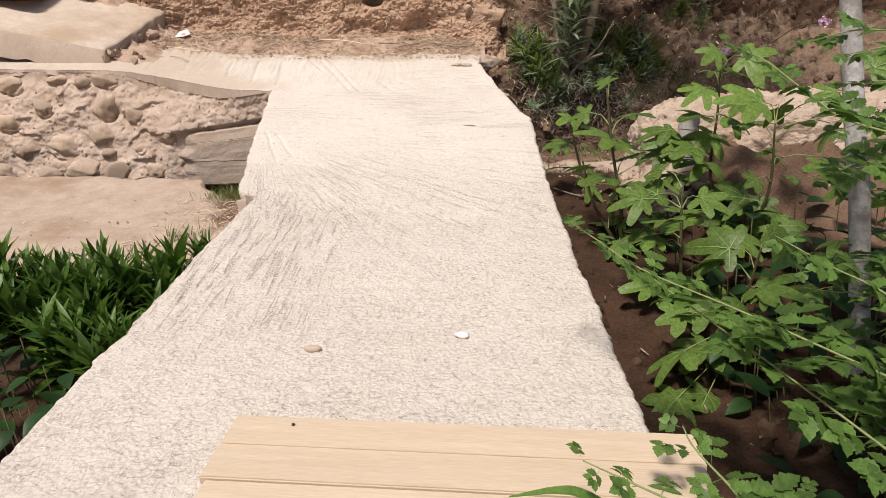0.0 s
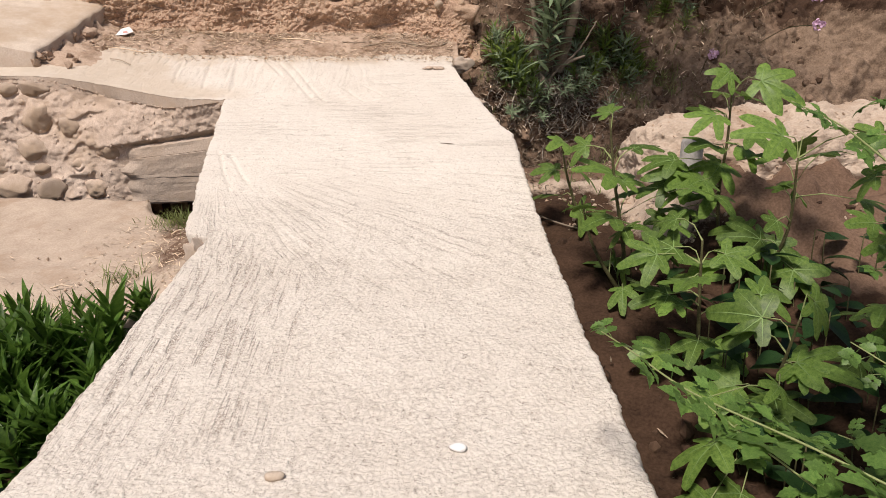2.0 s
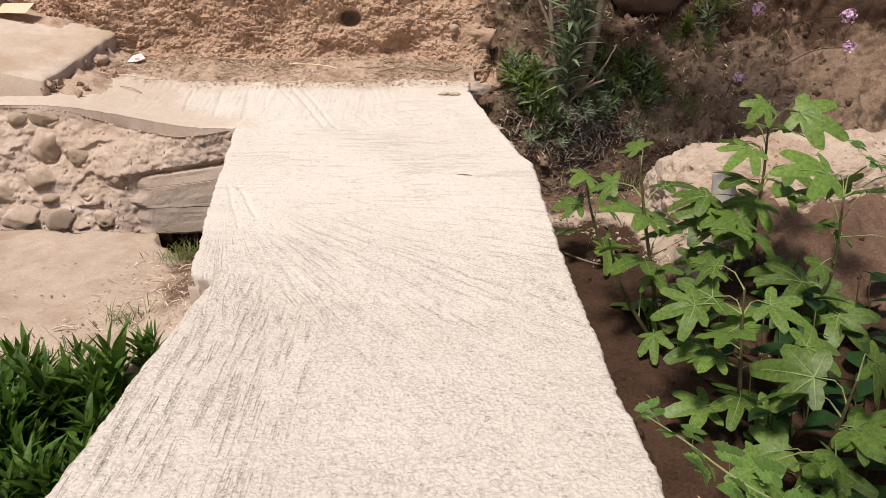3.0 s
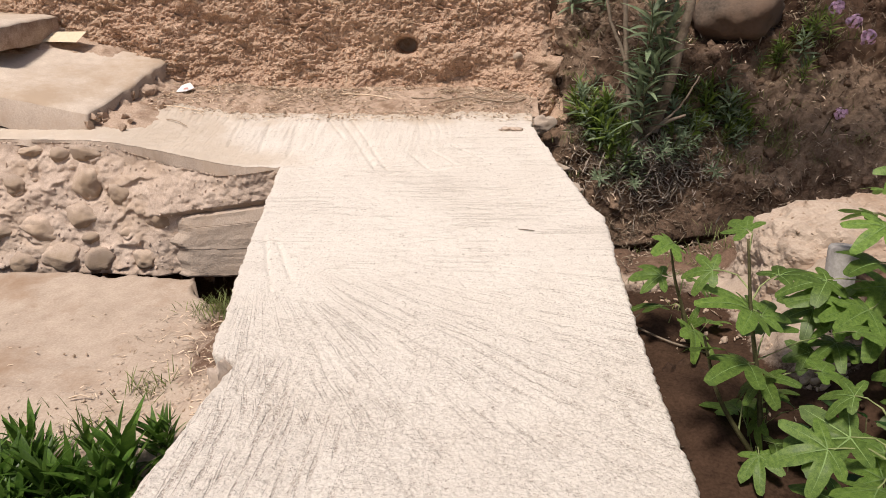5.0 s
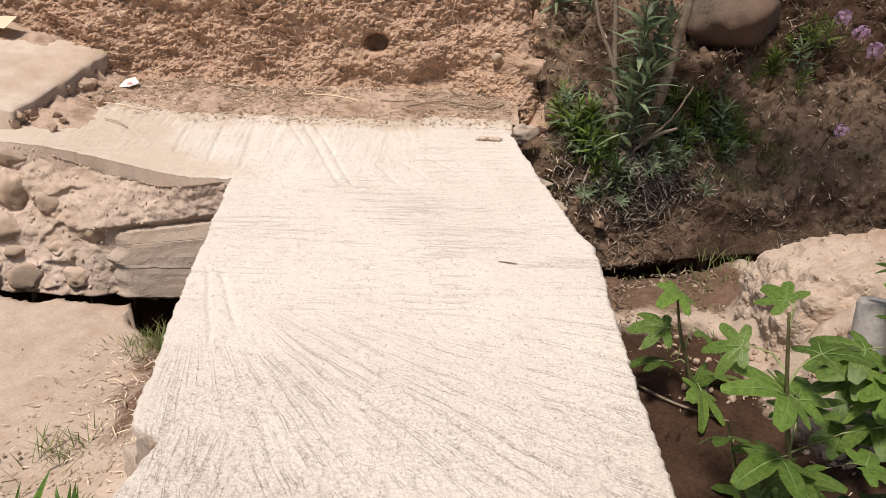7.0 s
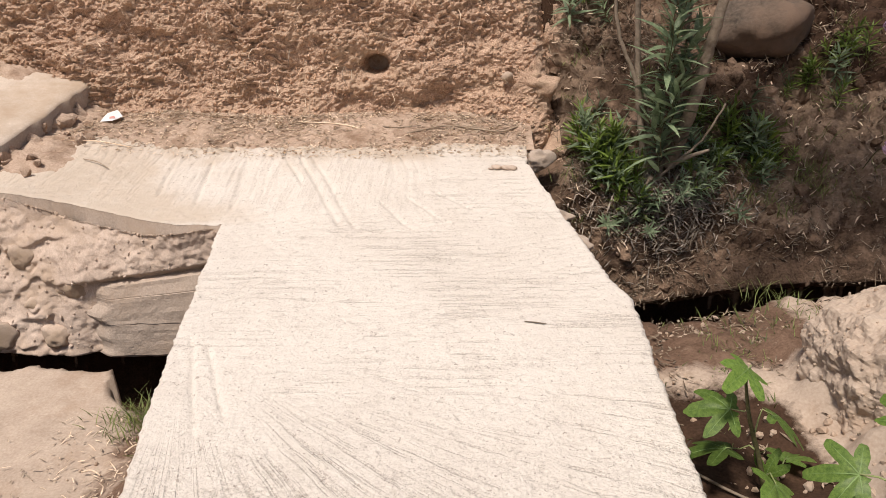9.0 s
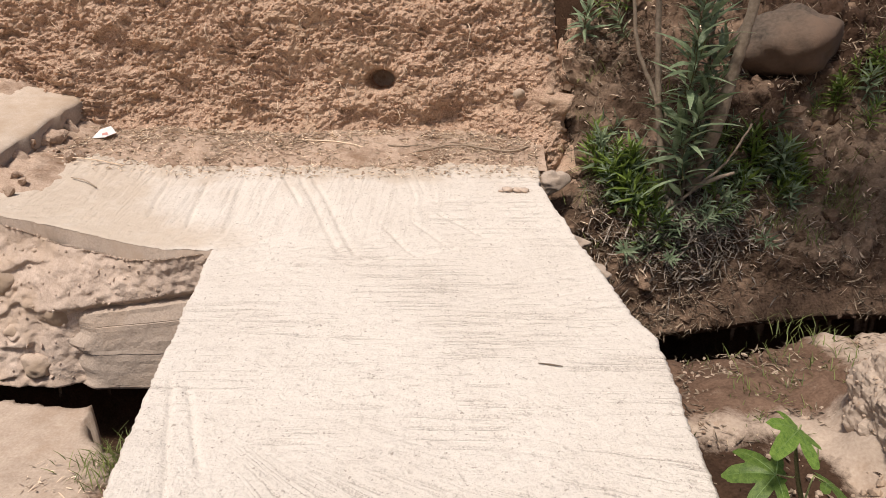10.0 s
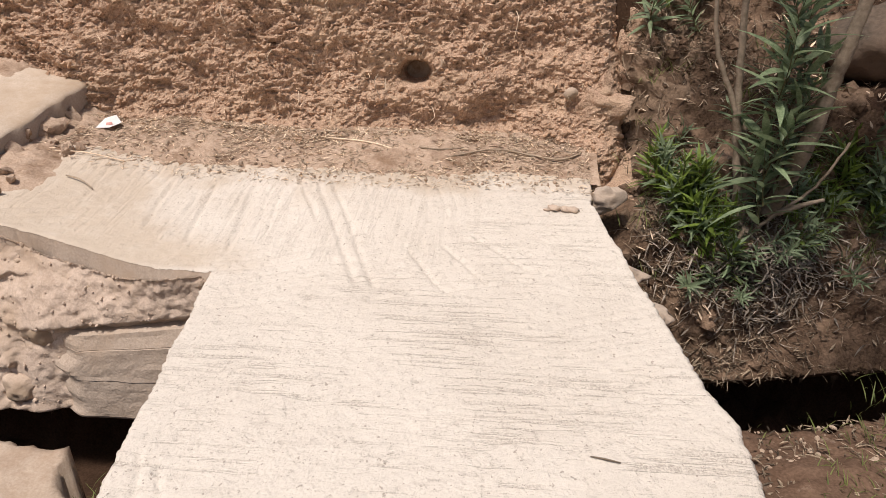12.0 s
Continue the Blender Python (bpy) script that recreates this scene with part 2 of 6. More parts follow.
M_DIRT = material("dry pale earth", (0.36, 0.27, 0.20), (0.52, 0.415, 0.325), scale=6, rough=1.0, bump=0.6, bump_scale=75, fine=0.45, third=(0.30, 0.20, 0.13), third_at=0.58, spec=0.1)
M_BANK = material("red clay earth", (0.265, 0.160, 0.102), (0.70, 0.51, 0.38), scale=9, rough=1.0, bump=1.0, bump_scale=95, fine=0.6, third=(0.52, 0.375, 0.265), third_at=0.57, spec=0.1, bump_size=0.028, stain_scale=2.6)
M_CRUMB = material("crumbling clay", (0.29, 0.175, 0.108), (0.62, 0.435, 0.31), scale=12, rough=1.0, bump=0.5, bump_scale=90, spec=0.1, random_tint=0.3)
M_LOOSE = material("loose brown earth", (0.33, 0.235, 0.168), (0.57, 0.44, 0.345), scale=14, rough=1.0, bump=1.0, bump_scale=90, fine=0.5, third=(0.22, 0.14, 0.09), third_at=0.58, spec=0.1, bump_size=0.015, stain_scale=4)
M_BANKSOIL = material("brown bank soil", (0.026, 0.016, 0.0105), (0.175, 0.115, 0.078), scale=7, rough=0.95, bump=0.9, bump_scale=60, fine=0.5, third=(0.29, 0.20, 0.14), third_at=0.57, spec=0.12, bump_size=0.02, stain_scale=2.4)
M_TAN = material("dry tan bank soil", (0.115, 0.078, 0.053), (0.32, 0.23, 0.165), scale=7, rough=0.98, bump=0.9, bump_scale=60, fine=0.5, third=(0.06, 0.040, 0.027), third_at=0.58, spec=0.1, bump_size=0.018, stain_scale=3.5)
M_SOIL = material("dark damp soil", (0.026, 0.015, 0.010), (0.078, 0.046, 0.030), scale=7, rough=0.95, bump=0.8, bump_scale=60, fine=0.5, third=(0.115, 0.072, 0.047), third_at=0.60, spec=0.15, bump_size=0.014)


def ground_material():
    """Pale dry earth that turns to dark damp soil, or to red clay, with ragged margins; the dark tone also paints the
    ditch's shade.
    """
    m = material("banks of earth", (0.355, 0.275, 0.212), (0.525, 0.43, 0.345), scale=6, rough=1.0, bump=0.6, bump_scale=75, fine=0.45, third=(0.31, 0.21, 0.14), third_at=0.58, spec=0.1)
    nt = m.node_tree
    n, l = nt.nodes, nt.links
    b = n["Principled BSDF"]
    ramp = [q for q in n if q.bl_idname == "ShaderNodeValToRGB"][0]
    tone = ramp.inputs["Fac"].links[0].from_socket
    col = b.inputs["Base Color"].links[0].from_socket
    co = [q for q in n if q.bl_idname == "ShaderNodeTexCoord"][0]
    nz = n.new("ShaderNodeTexNoise")
    nz.inputs["Scale"].default_value, nz.inputs["Detail"].default_value, nz.inputs["Roughness"].default_value = 7.0, 8, 0.75
    l.new(co.outputs["Object"], nz.inputs["Vector"])
    # the darkest tone serves damp soil and the painted shade of the ditch
    for name, dark, light in (("clay", (0.085, 0.050, 0.033), (0.215, 0.14, 0.098)), ("damp_shade", (0.024, 0.014, 0.009), (0.082, 0.048, 0.031))):
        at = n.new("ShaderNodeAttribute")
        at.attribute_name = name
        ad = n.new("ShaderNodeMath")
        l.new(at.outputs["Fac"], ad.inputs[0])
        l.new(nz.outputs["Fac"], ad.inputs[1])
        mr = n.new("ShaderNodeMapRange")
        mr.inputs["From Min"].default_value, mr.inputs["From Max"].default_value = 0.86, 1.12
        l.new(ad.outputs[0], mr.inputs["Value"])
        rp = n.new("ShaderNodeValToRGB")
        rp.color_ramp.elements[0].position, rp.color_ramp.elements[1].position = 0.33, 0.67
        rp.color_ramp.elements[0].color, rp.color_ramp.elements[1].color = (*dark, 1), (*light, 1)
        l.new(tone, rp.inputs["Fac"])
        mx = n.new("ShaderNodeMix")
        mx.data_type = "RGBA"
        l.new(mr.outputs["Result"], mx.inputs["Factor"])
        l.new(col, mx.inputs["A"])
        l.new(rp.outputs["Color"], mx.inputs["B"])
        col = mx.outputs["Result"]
    l.new(col, b.inputs["Base Color"])
    return m


M_GROUND = ground_material()

# ---- the lie of the land ----
RAMP_Y = (-3, 0, 2.3, 3.4, 4.3, 5.0, 6.1, 6.8, 7.7, 9)
RAMP_Z = (-0.06, -0.02, 0, 0.06, 0.17, 0.29, 0.45, 0.585, 0.735, 0.9)
EDGE_R_Y = (-3, 1.64, 2.4, 3.4, 4.6, 5.27, 5.42, 5.75, 6.2, 6.9, 7.1, 7.5)
EDGE_R_X = (0.60, 0.60, 0.62, 0.64, 0.66, 0.68, 0.61, 0.57, 0.50, 0.37, 0.39, 0.42)
EDGE_L_Y = (-3, 2.1, 2.7, 3.1, 3.55, 3.78, 3.84, 4.5, 5.3, 6.06)
EDGE_L_X = (-1.20, -1.20, -1.185, -1.165, -1.12, -1.09, -1.21, -1.32, -1.42, -1.52)


def ramp_z(x, y):
    z = interp(y, RAMP_Y, RAMP_Z)
    # the landing climbs towards the steps
    return z + 0.11 * smooth(-1.7, -3.2, x) * smooth(5.6, 6.25, y)


def ground_z(x, y):
    """Height of the earth: low bank, channel, far bank, plateau."""
    left, right = smooth(-0.85, -1.35, x), smooth(0.3, 0.8, x)
    z = -0.30 + 0 * x
    # near bank on the pale side
    zl = interp(y, (-2, 1.5, 2.7, 3.3, 3.8, 4.2, 5.2, 5.6), (-0.90, -0.90, -0.80, -0.66, -0.42, -0.33, -0.29, -0.235))
    zl = zl + 0.16 * smooth(-1.75, -1.25, x) * smooth(3.3, 3.9, y) * smooth(5.3, 4.6, y)
    # near bank on the planted side
    zr = interp(y, (-2, 1.5, 2.5, 3.4, 4.2, 5.2, 5.8), (-0.45, -0.45, -0.36, -0.20, -0.08, -0.02, -0.10))
    mound = smooth(1.28, 1.58, x + 0.08 * vnoise(x * 5, y * 5, 5)) * 0.42 * smooth(3.6, 4.15, y + 0.15 * vnoise(x * 4, y * 4, 8)) * smooth(5.25, 4.98, y)
    zr = zr + 0.17 * np.exp(-(((x - 1.56) / 0.2) ** 2 + ((y - 4.3) / 0.22) ** 2))
    zr = zr + 0.52 * mound + 0.10 * smooth(1.1, 2.4, x) * (1 - mound)
    z = zl * left + zr * right + (1 - left - right) * z
    # far side, kept well back under the wall and the planted bank
    y_far = interp(x, (-1.0, 0.2, 0.6, 4.0), (6.5, 6.5, 7.3, 7.3))
    y_near = interp(x, (-4, -2.03, -1.97, -1.8, -1.2, -0.6, 0.6, 0.95, 1.66, 4), (5.68, 5.62, 5.40, 5.28, 5.18, 5.4, 5.78, 5.82, 6.02, 6.2))
    wob = 0.035 * vnoise(x * 6, 0 * y, 3) + 0.015 * vnoise(x * 19, 0 * y, 4)
    bank = interp(y, (7.2, 8.4), (0.1, 1.6))
    far_l = interp(y, (6.0, 7.2, 7.6, 9), (0.10, 0.35, 0.45, 0.60))
    k = smooth(0.35, 0.75, x)
    far = far_l * (1 - k) + bank * k
    t_far = smooth(-0.02, 0.05, y - y_far - wob)
    t_near = smooth(0.03, -0.04, y - y_near - wob)
    out = -0.95 + (z + 0.95) * t_near + (far + 0.95) * t_far
    # plateau beyond the cut bank, level land far off
    out = np.where(y > 7.9, out + (2.35 - out) * smooth(7.95, 8.15, y) * smooth(1.2, 0.4, x), out)
    out = np.where(y > 8.4, out + (2.45 - out) * smooth(8.4, 9.6, y), out)
    return out


def spaced(lo, hi, step, far, growth=1.35):
    core = list(np.arange(lo, hi + 1e-6, step))
    a, s = [], step
    v = lo
    while v > -far:
        s *= growth
        v -= s
        a.append(v)
    b, s = [], step
    v = hi
    while v < far:
        s *= growth
        v += s
        b.append(v)
    return np.array(a[::-1] + core + b)


def build_ground():
    X, Y = np.meshgrid(spaced(-4.2, 4.0, 0.028, 400), spaced(0.6, 8.3, 0.028, 400))
    Z = ground_z(X, Y)
    near = smooth(9, 5, np.abs(X)) * smooth(12, 9, Y) * smooth(-4, -1, Y)
    rightness = smooth(0.4, 1.0, X)
    farbank = smooth(6.5, 6.8, Y) * rightness
    clod = np.abs(fbm(X, Y, 0.22, 4, 11))
    Z = Z + near * ((0.012 + 0.02 * rightness + 0.05 * farbank) * fbm(X, Y, 0.30, 4, 2) + (0.006 + 0.022 * rightness + 0.05 * farbank) * clod)
    mnd = near * smooth(1.2, 1.5, X) * smooth(3.7, 4.2, Y) * smooth(5.7, 5.4, Y)
    Z = Z + mnd * (0.05 * fbm(X, Y, 0.13, 4, 31) + 0.06 * lumps(X, Y, 0.14, 33) + 0.03 * lumps(X, Y, 0.055, 34))
    Z = Z + near * rightness * (1 - mnd) * 0.02 * lumps(X, Y, 0.07, 35)
    ob = tagged(new("ground", grid_mesh("ground", X, Y, Z)), "pale dry earth banks either side of a ditch", "ground", kind="structure")
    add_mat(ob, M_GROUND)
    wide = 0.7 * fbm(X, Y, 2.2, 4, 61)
    damp_shade = smooth(0.1, 0.4, X) * smooth(4.4, 3.4, X + wide) * smooth(-2.2, -0.8, Y + wide) * (1 - smooth(1.1, 1.45, X) * smooth(3.75, 4.25, Y)) * (1 - smooth(1.6, 1.85, X) * smooth(3.2, 3.6, Y)) * (1 - smooth(4.7, 5.3, Y) * smooth(6.3, 6.1, Y))
    # low ground left of the ramp takes the dark tone too
    damp_shade = np.maximum(damp_shade, smooth(3.75, 3.25, Y + 0.25 * wide * smooth(-1.5, -2.5, X)) * smooth(-0.5, -0.9, X) * smooth(-4.0, -2.9, X + wide) * smooth(-1.6, 0.0, Y + wide))
    # ditch darkens with depth: its shade is put into the colour
    damp_shade = np.maximum(damp_shade, smooth(-0.42, -0.56, Z) * smooth(5.0, 5.3, Y)) * smooth(8.3, 8.1, Y)
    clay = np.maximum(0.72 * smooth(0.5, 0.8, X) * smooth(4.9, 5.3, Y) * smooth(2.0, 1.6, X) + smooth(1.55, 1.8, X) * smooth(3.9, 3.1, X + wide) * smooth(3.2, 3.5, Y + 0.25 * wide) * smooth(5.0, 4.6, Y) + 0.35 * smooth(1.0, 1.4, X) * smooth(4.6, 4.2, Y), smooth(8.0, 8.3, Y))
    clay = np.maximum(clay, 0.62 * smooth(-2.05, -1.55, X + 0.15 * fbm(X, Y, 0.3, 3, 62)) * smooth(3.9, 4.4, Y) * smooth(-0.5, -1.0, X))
    for name, values in (("damp_shade", damp_shade), ("clay", clay)):
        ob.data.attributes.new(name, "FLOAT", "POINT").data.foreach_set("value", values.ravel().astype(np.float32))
    return ob


def slab_relief(X, Y):
    """Broom marks, pebbly skin and worn patches of the ramp's top."""
    z = 0.0022 * fbm(X, Y, 0.03, 2, 7, 0.6) + 0.004 * fbm(X, Y, 0.4, 3, 9)

    def grooves(angle, pitch, seed, warp=0.03):
        a = radians(angle)
        u = X * math.cos(a) + Y * math.sin(a) + warp * fbm(X, Y, 0.5, 2, seed)
        along = -X * math.sin(a) + Y * math.cos(a)
        line = np.abs(np.mod(u / pitch + 0.35 * vnoise(u * 9, along * 0.8, seed + 5), 1) - 0.5) * 2
        return -smooth(0.55, 0.92, line) * smooth(-0.35, 0.4, vnoise(u / pitch * 0.5, along * 1.6, seed + 1))

    # marks that fan from one corner
    dx, dy = X + 1.30, Y - 4.87
    ang, dist = np.arctan2(dy, dx), np.hypot(dx, dy)
    u = ang / 0.036 + 0.5 * vnoise(ang * 30, dist * 2, 24)
    fan = -smooth(0.55, 0.95, np.abs(np.mod(u, 1) - 0.5) * 2) * smooth(-0.3, 0.5, vnoise(u * 0.4, dist * 1.7, 25))
    k_far = smooth(6.1, 6.3, Y + 0.12 * X) * smooth(-0.15, -0.45, X)
    k_left = smooth(-0.45, -0.75, X) * smooth(2.0, 2.4, Y) * smooth(3.9, 3.5, Y)
    k_fan = smooth(3.0, 3.5, Y) * smooth(4.9, 4.6, Y) * smooth(0.4, 0.9, dist)
    k_top = smooth(4.6, 4.95, Y) * (1 - k_far)
    z = z + 0.005 * k_far * grooves(8, 0.075, 20) + 0.007 * k_left * grooves(-10, 0.06, 22)
    z = z + 0.0036 * k_fan * fan + 0.0035 * k_top * grooves(108, 0.08, 28, 0.04)
    # deep trowel tracks by the landing
    def track(x0, y0, x1, y1, width, depth):
        L = math.hypot(x1 - x0, y1 - y0)
        ux, uy = (x1 - x0) / L, (y1 - y0) / L
        t = (X - x0) * ux + (Y - y0) * uy
        d = np.abs(-(X - x0) * uy + (Y - y0) * ux + 0.006 * vnoise(t * 6, 0 * t, 3))
        return -depth * smooth(width, width * 0.3, d) * smooth(-0.02, 0.05, t) * smooth(L + 0.02, L - 0.08, t)

    for x0, y0, x1, y1, w in ((-1.31, 7.2, -0.80, 6.0, 0.024), (-1.22, 7.2, -0.70, 5.95, 0.022), (-1.42, 7.2, -1.12, 6.55, 0.02), (-0.62, 6.35, -0.40, 5.98, 0.018), (-0.45, 6.4, -0.20, 6.05, 0.016),
                              (-0.30, 6.5, 0.02, 6.15, 0.014), (-1.62, 7.1, -1.50, 6.2, 0.026), (-0.75, 5.88, 0.05, 6.12, 0.012), (-1.85, 7.0, -1.75, 6.3, 0.02), (-2.1, 7.0, -2.02, 6.4, 0.02), (-1.30, 4.95, -1.08, 4.30, 0.014), (-1.22, 4.9, -1.0, 4.42, 0.012)):
        z = z + track(x0, y0, x1, y1, w, 0.009)
    return z


def build_ramp():
    """Ramp and landing as one cast sheet with ragged, thick edges."""
    step = 0.010
    ys = np.concatenate([np.arange(-4.0, 1.2, 0.03), np.arange(1.2, 7.62, step)])
    n_ramp = 190
    bm_v, bm_f = [], []

    def sheet(XX, YY, thick):
        r, c = XX.shape
        base = len(bm_v)
        Z = ramp_z(XX, YY) + slab_relief(XX, YY)
        # rounded, chipped rim
        top = np.stack([XX, YY, Z], -1)
        rimdrop = np.zeros((r, c))
        for e, d in ((0, 0.011), (1, 0.002)):
            rimdrop[:, e] += d
            rimdrop[:, c - 1 - e] += d
        top[..., 2] -= rimdrop
        bot = np.stack([XX, YY, ramp_z(XX, YY) - thick - 0.02 * fbm(XX, YY, 0.2, 2, 77)], -1)
        bm_v.extend(map(tuple, top.reshape(-1, 3)))
        o2 = base + r * c
        side_l = bot[:, 0].copy()
        side_l[:, 0] += 0.03
        side_r = bot[:, -1].copy()
        side_r[:, 0] -= 0.03
        bm_v.extend(map(tuple, side_l))
        bm_v.extend(map(tuple, side_r))
        for i in range(r - 1):
            a = base + i * c
            bm_f.extend((a + j, a + j + 1, a + c + j + 1, a + c + j) for j in range(c - 1))
            bm_f.append((a, a + c, o2 + i + 1, o2 + i))
            bm_f.append((a + c - 1, o2 + r + i, o2 + r + i + 1, a + c + c - 1))
            bm_f.append((o2 + i, o2 + i + 1, o2 + r + i + 1, o2 + r + i))

    rag = lambda y, s: 0.007 * vnoise(y * 5.3, 0 * y, s) + 0.004 * vnoise(y * 17, 0 * y, s + 1) + 0.004 * vnoise(y * 47, 0 * y, s + 2) + 0.003 * vnoise(y * 90, 0 * y, s + 3)
    y1 = ys[ys < 6.07]
    xl, xr = interp(y1, EDGE_L_Y, EDGE_L_X) + rag(y1, 50), interp(y1, EDGE_R_Y, EDGE_R_X) + rag(y1, 60)
    u = np.linspace(0, 1, n_ramp)[None, :]
    sheet(xl[:, None] + (xr - xl)[:, None] * u, np.repeat(y1[:, None], n_ramp, 1), 0.14)
    ob = tagged(new("ramp", mesh_from("ramp", bm_v, bm_f)), "pale brushed concrete ramp with rough chipped edges over the ditch", "ramp", kind="structure")
    add_mat(ob, M_SLAB)
    bm_v, bm_f = [], []
    # landing: rows run along the ramp's line, columns from its ragged front edge to the cut bank
    xs = np.arange(-4.6, 0.44, step)
    front = np.maximum(interp(xs, (-4.6, -3.1, -2.6, -2.2, -1.77, -1.52, -1.5, 0.6), (6.32, 6.30, 6.24, 6.16, 6.06, 6.055, 6.057, 6.057)), 0) + np.where(xs < -1.5, 0.5 * rag(xs, 80), 0)
    v = np.linspace(0, 1, 120)[None, :]
    XX = np.repeat(xs[:, None], 120, 1)
    YY = front[:, None] + (7.62 - front)[:, None] * v
    lim = interp(YY, EDGE_R_Y, EDGE_R_X) + rag(YY, 60)
    XX = np.where(XX > -1.0, -1.0 + (XX + 1.0) * (lim + 1.0) / 1.44, XX)
    r, c = XX.shape
    Z = ramp_z(XX, YY) + slab_relief(XX, YY)
    thick = interp(XX, (-3.3, -2.9, -2.5, -2.0, -1.78, -1.5, 0.3, 0.5), (0.06, 0.07, 0.125, 0.13, 0.09, 0.05, 0.06, 0.14))
    low = ramp_z(XX, YY) - thick - 0.015 * fbm(XX, YY, 0.2, 2, 78)
    drop = np.where(np.arange(r) >= r - 1, 0.02, 0)[:, None]
    rim = np.where((np.arange(c) == 0)[None, :] & (XX < -1.53), 0.006, 0)
    vs = list(map(tuple, np.stack([XX, YY, Z - drop - rim], -1).reshape(-1, 3)))
    o1 = len(vs)
    vs += [(XX[i, 0], YY[i, 0] + 0.002, Z[i, 0] - rim[i, 0] - 0.001) for i in range(r)]
    o2 = len(vs)
    vs += [(XX[i, 0], YY[i, 0] - 0.012 - 0.02 * float(vnoise(XX[i, 0] * 9, 2.0, 66)) * (XX[i, 0] < -1.6), low[i, 0] - 0.012 * float(vnoise(XX[i, 0] * 14, 1.0, 67))) for i in range(r)]
    o3 = len(vs)
    vs += [(XX[-1, j] - 0.03, YY[-1, j], low[-1, j]) for j in range(c)]
    fs = [(i * c + j, i * c + c + j, i * c + c + j + 1, i * c + j + 1) for i in range(r - 1) for j in range(c - 1)]
    fs += [(o1 + i, o2 + i, o2 + i + 1, o1 + i + 1) for i in range(r - 1)]
    fs += [((r - 1) * c + j, o3 + j, o3 + j + 1, (r - 1) * c + j + 1) for j in range(c - 1)]
    ob2 = tagged(new("landing", mesh_from("landing", vs, fs)), "dusty brushed concrete landing below the red earth bank", "landing", kind="structure")
    add_mat(ob2, M_SLAB, M_BEAM)
    face = [0] * ((r - 1) * (c - 1)) + [1] * (r - 1) + [0] * (c - 1)
    ob2.data.polygons.foreach_set("material_index", face)
    ob2.data.polygons.foreach_set("use_smooth", [True for q in face])


def build_cut_bank():
    """The cut earth face behind the landing, rough and clotted."""
    xs, zs = np.arange(-5.2, 0.95, 0.0115), np.arange(0.45, 2.3, 0.0115)
    X, Z = np.meshgrid(xs, zs)
    base = 7.72 + 0.10 * (Z - 0.7) + 0.07 * fbm(X, Z, 0.8, 2, 90)
    toe = 0.10 * smooth(0.95, 0.66, Z)
    wx, wz = X + 0.03 * fbm(X, Z, 0.12, 2, 91), Z + 0.03 * fbm(X, Z, 0.12, 2, 97)
    clot = lumps(wx * 0.8, wz, 0.10, 92)
    crumb = lumps(wx, wz, 0.042, 93)
    # weathered courses that overhang with ragged lips
    h = wz * 11.0 + 1.3 * fbm(X, Z, 0.30, 4, 99)
    saw = h - np.floor(h)
    h2 = wz * 27.0 + 1.6 * fbm(X, Z, 0.14, 4, 88)
    saw2 = h2 - np.floor(h2)
    lip = 0.036 * (saw - smooth(0.88, 1.0, saw)) * smooth(-0.25, 0.45, fbm(X * 0.7, Z, 0.35, 3, 87)) + 0.016 * (saw2 - smooth(0.85, 1.0, saw2)) * smooth(-0.3, 0.3, fbm(X, Z, 0.16, 3, 86))
    Y = base - toe - lip - 0.022 * np.maximum(clot, 0.1) * smooth(-0.3, 0.6, fbm(X, Z, 0.3, 2, 94)) - 0.008 * crumb * smooth(-0.4, 0.4, fbm(X, Z, 0.2, 2, 89)) + 0.045 * fbm(X * 0.8, Z * 1.2, 0.22, 5, 95) + 0.018 * np.abs(fbm(X * 0.75, Z * 1.5, 0.06, 3, 98, 0.6)) + 0.013 * fbm(X, Z, 0.028, 2, 96) - 0.13 * np.exp(-((X - 0.48) / 0.17) ** 2) * smooth(1.9, 0.9, Z)
    # the face turns back where it meets the planted slope
    Y = Y + 0.9 * smooth(0.42, 0.95, X - 0.15 * (0.8 - Z)) ** 2
    hole = np.exp(-(((X + 0.76) / 0.10) ** 2 + ((Z - 1.20) / 0.072) ** 2) ** 2.2)
    Y = Y + 0.36 * hole
    CX, CY, CZ = X, Y, Z
    ob = tagged(new("earth_bank", grid_mesh("earth_bank", X, Y, Z)), "rough red clay cut bank with a round burrow hole", "bank", kind="structure")
    ob.data.polygons.foreach_set("use_smooth", [False] * len(ob.data.polygons))
    add_mat(ob, M_BANK)
    return CX, CY, CZ


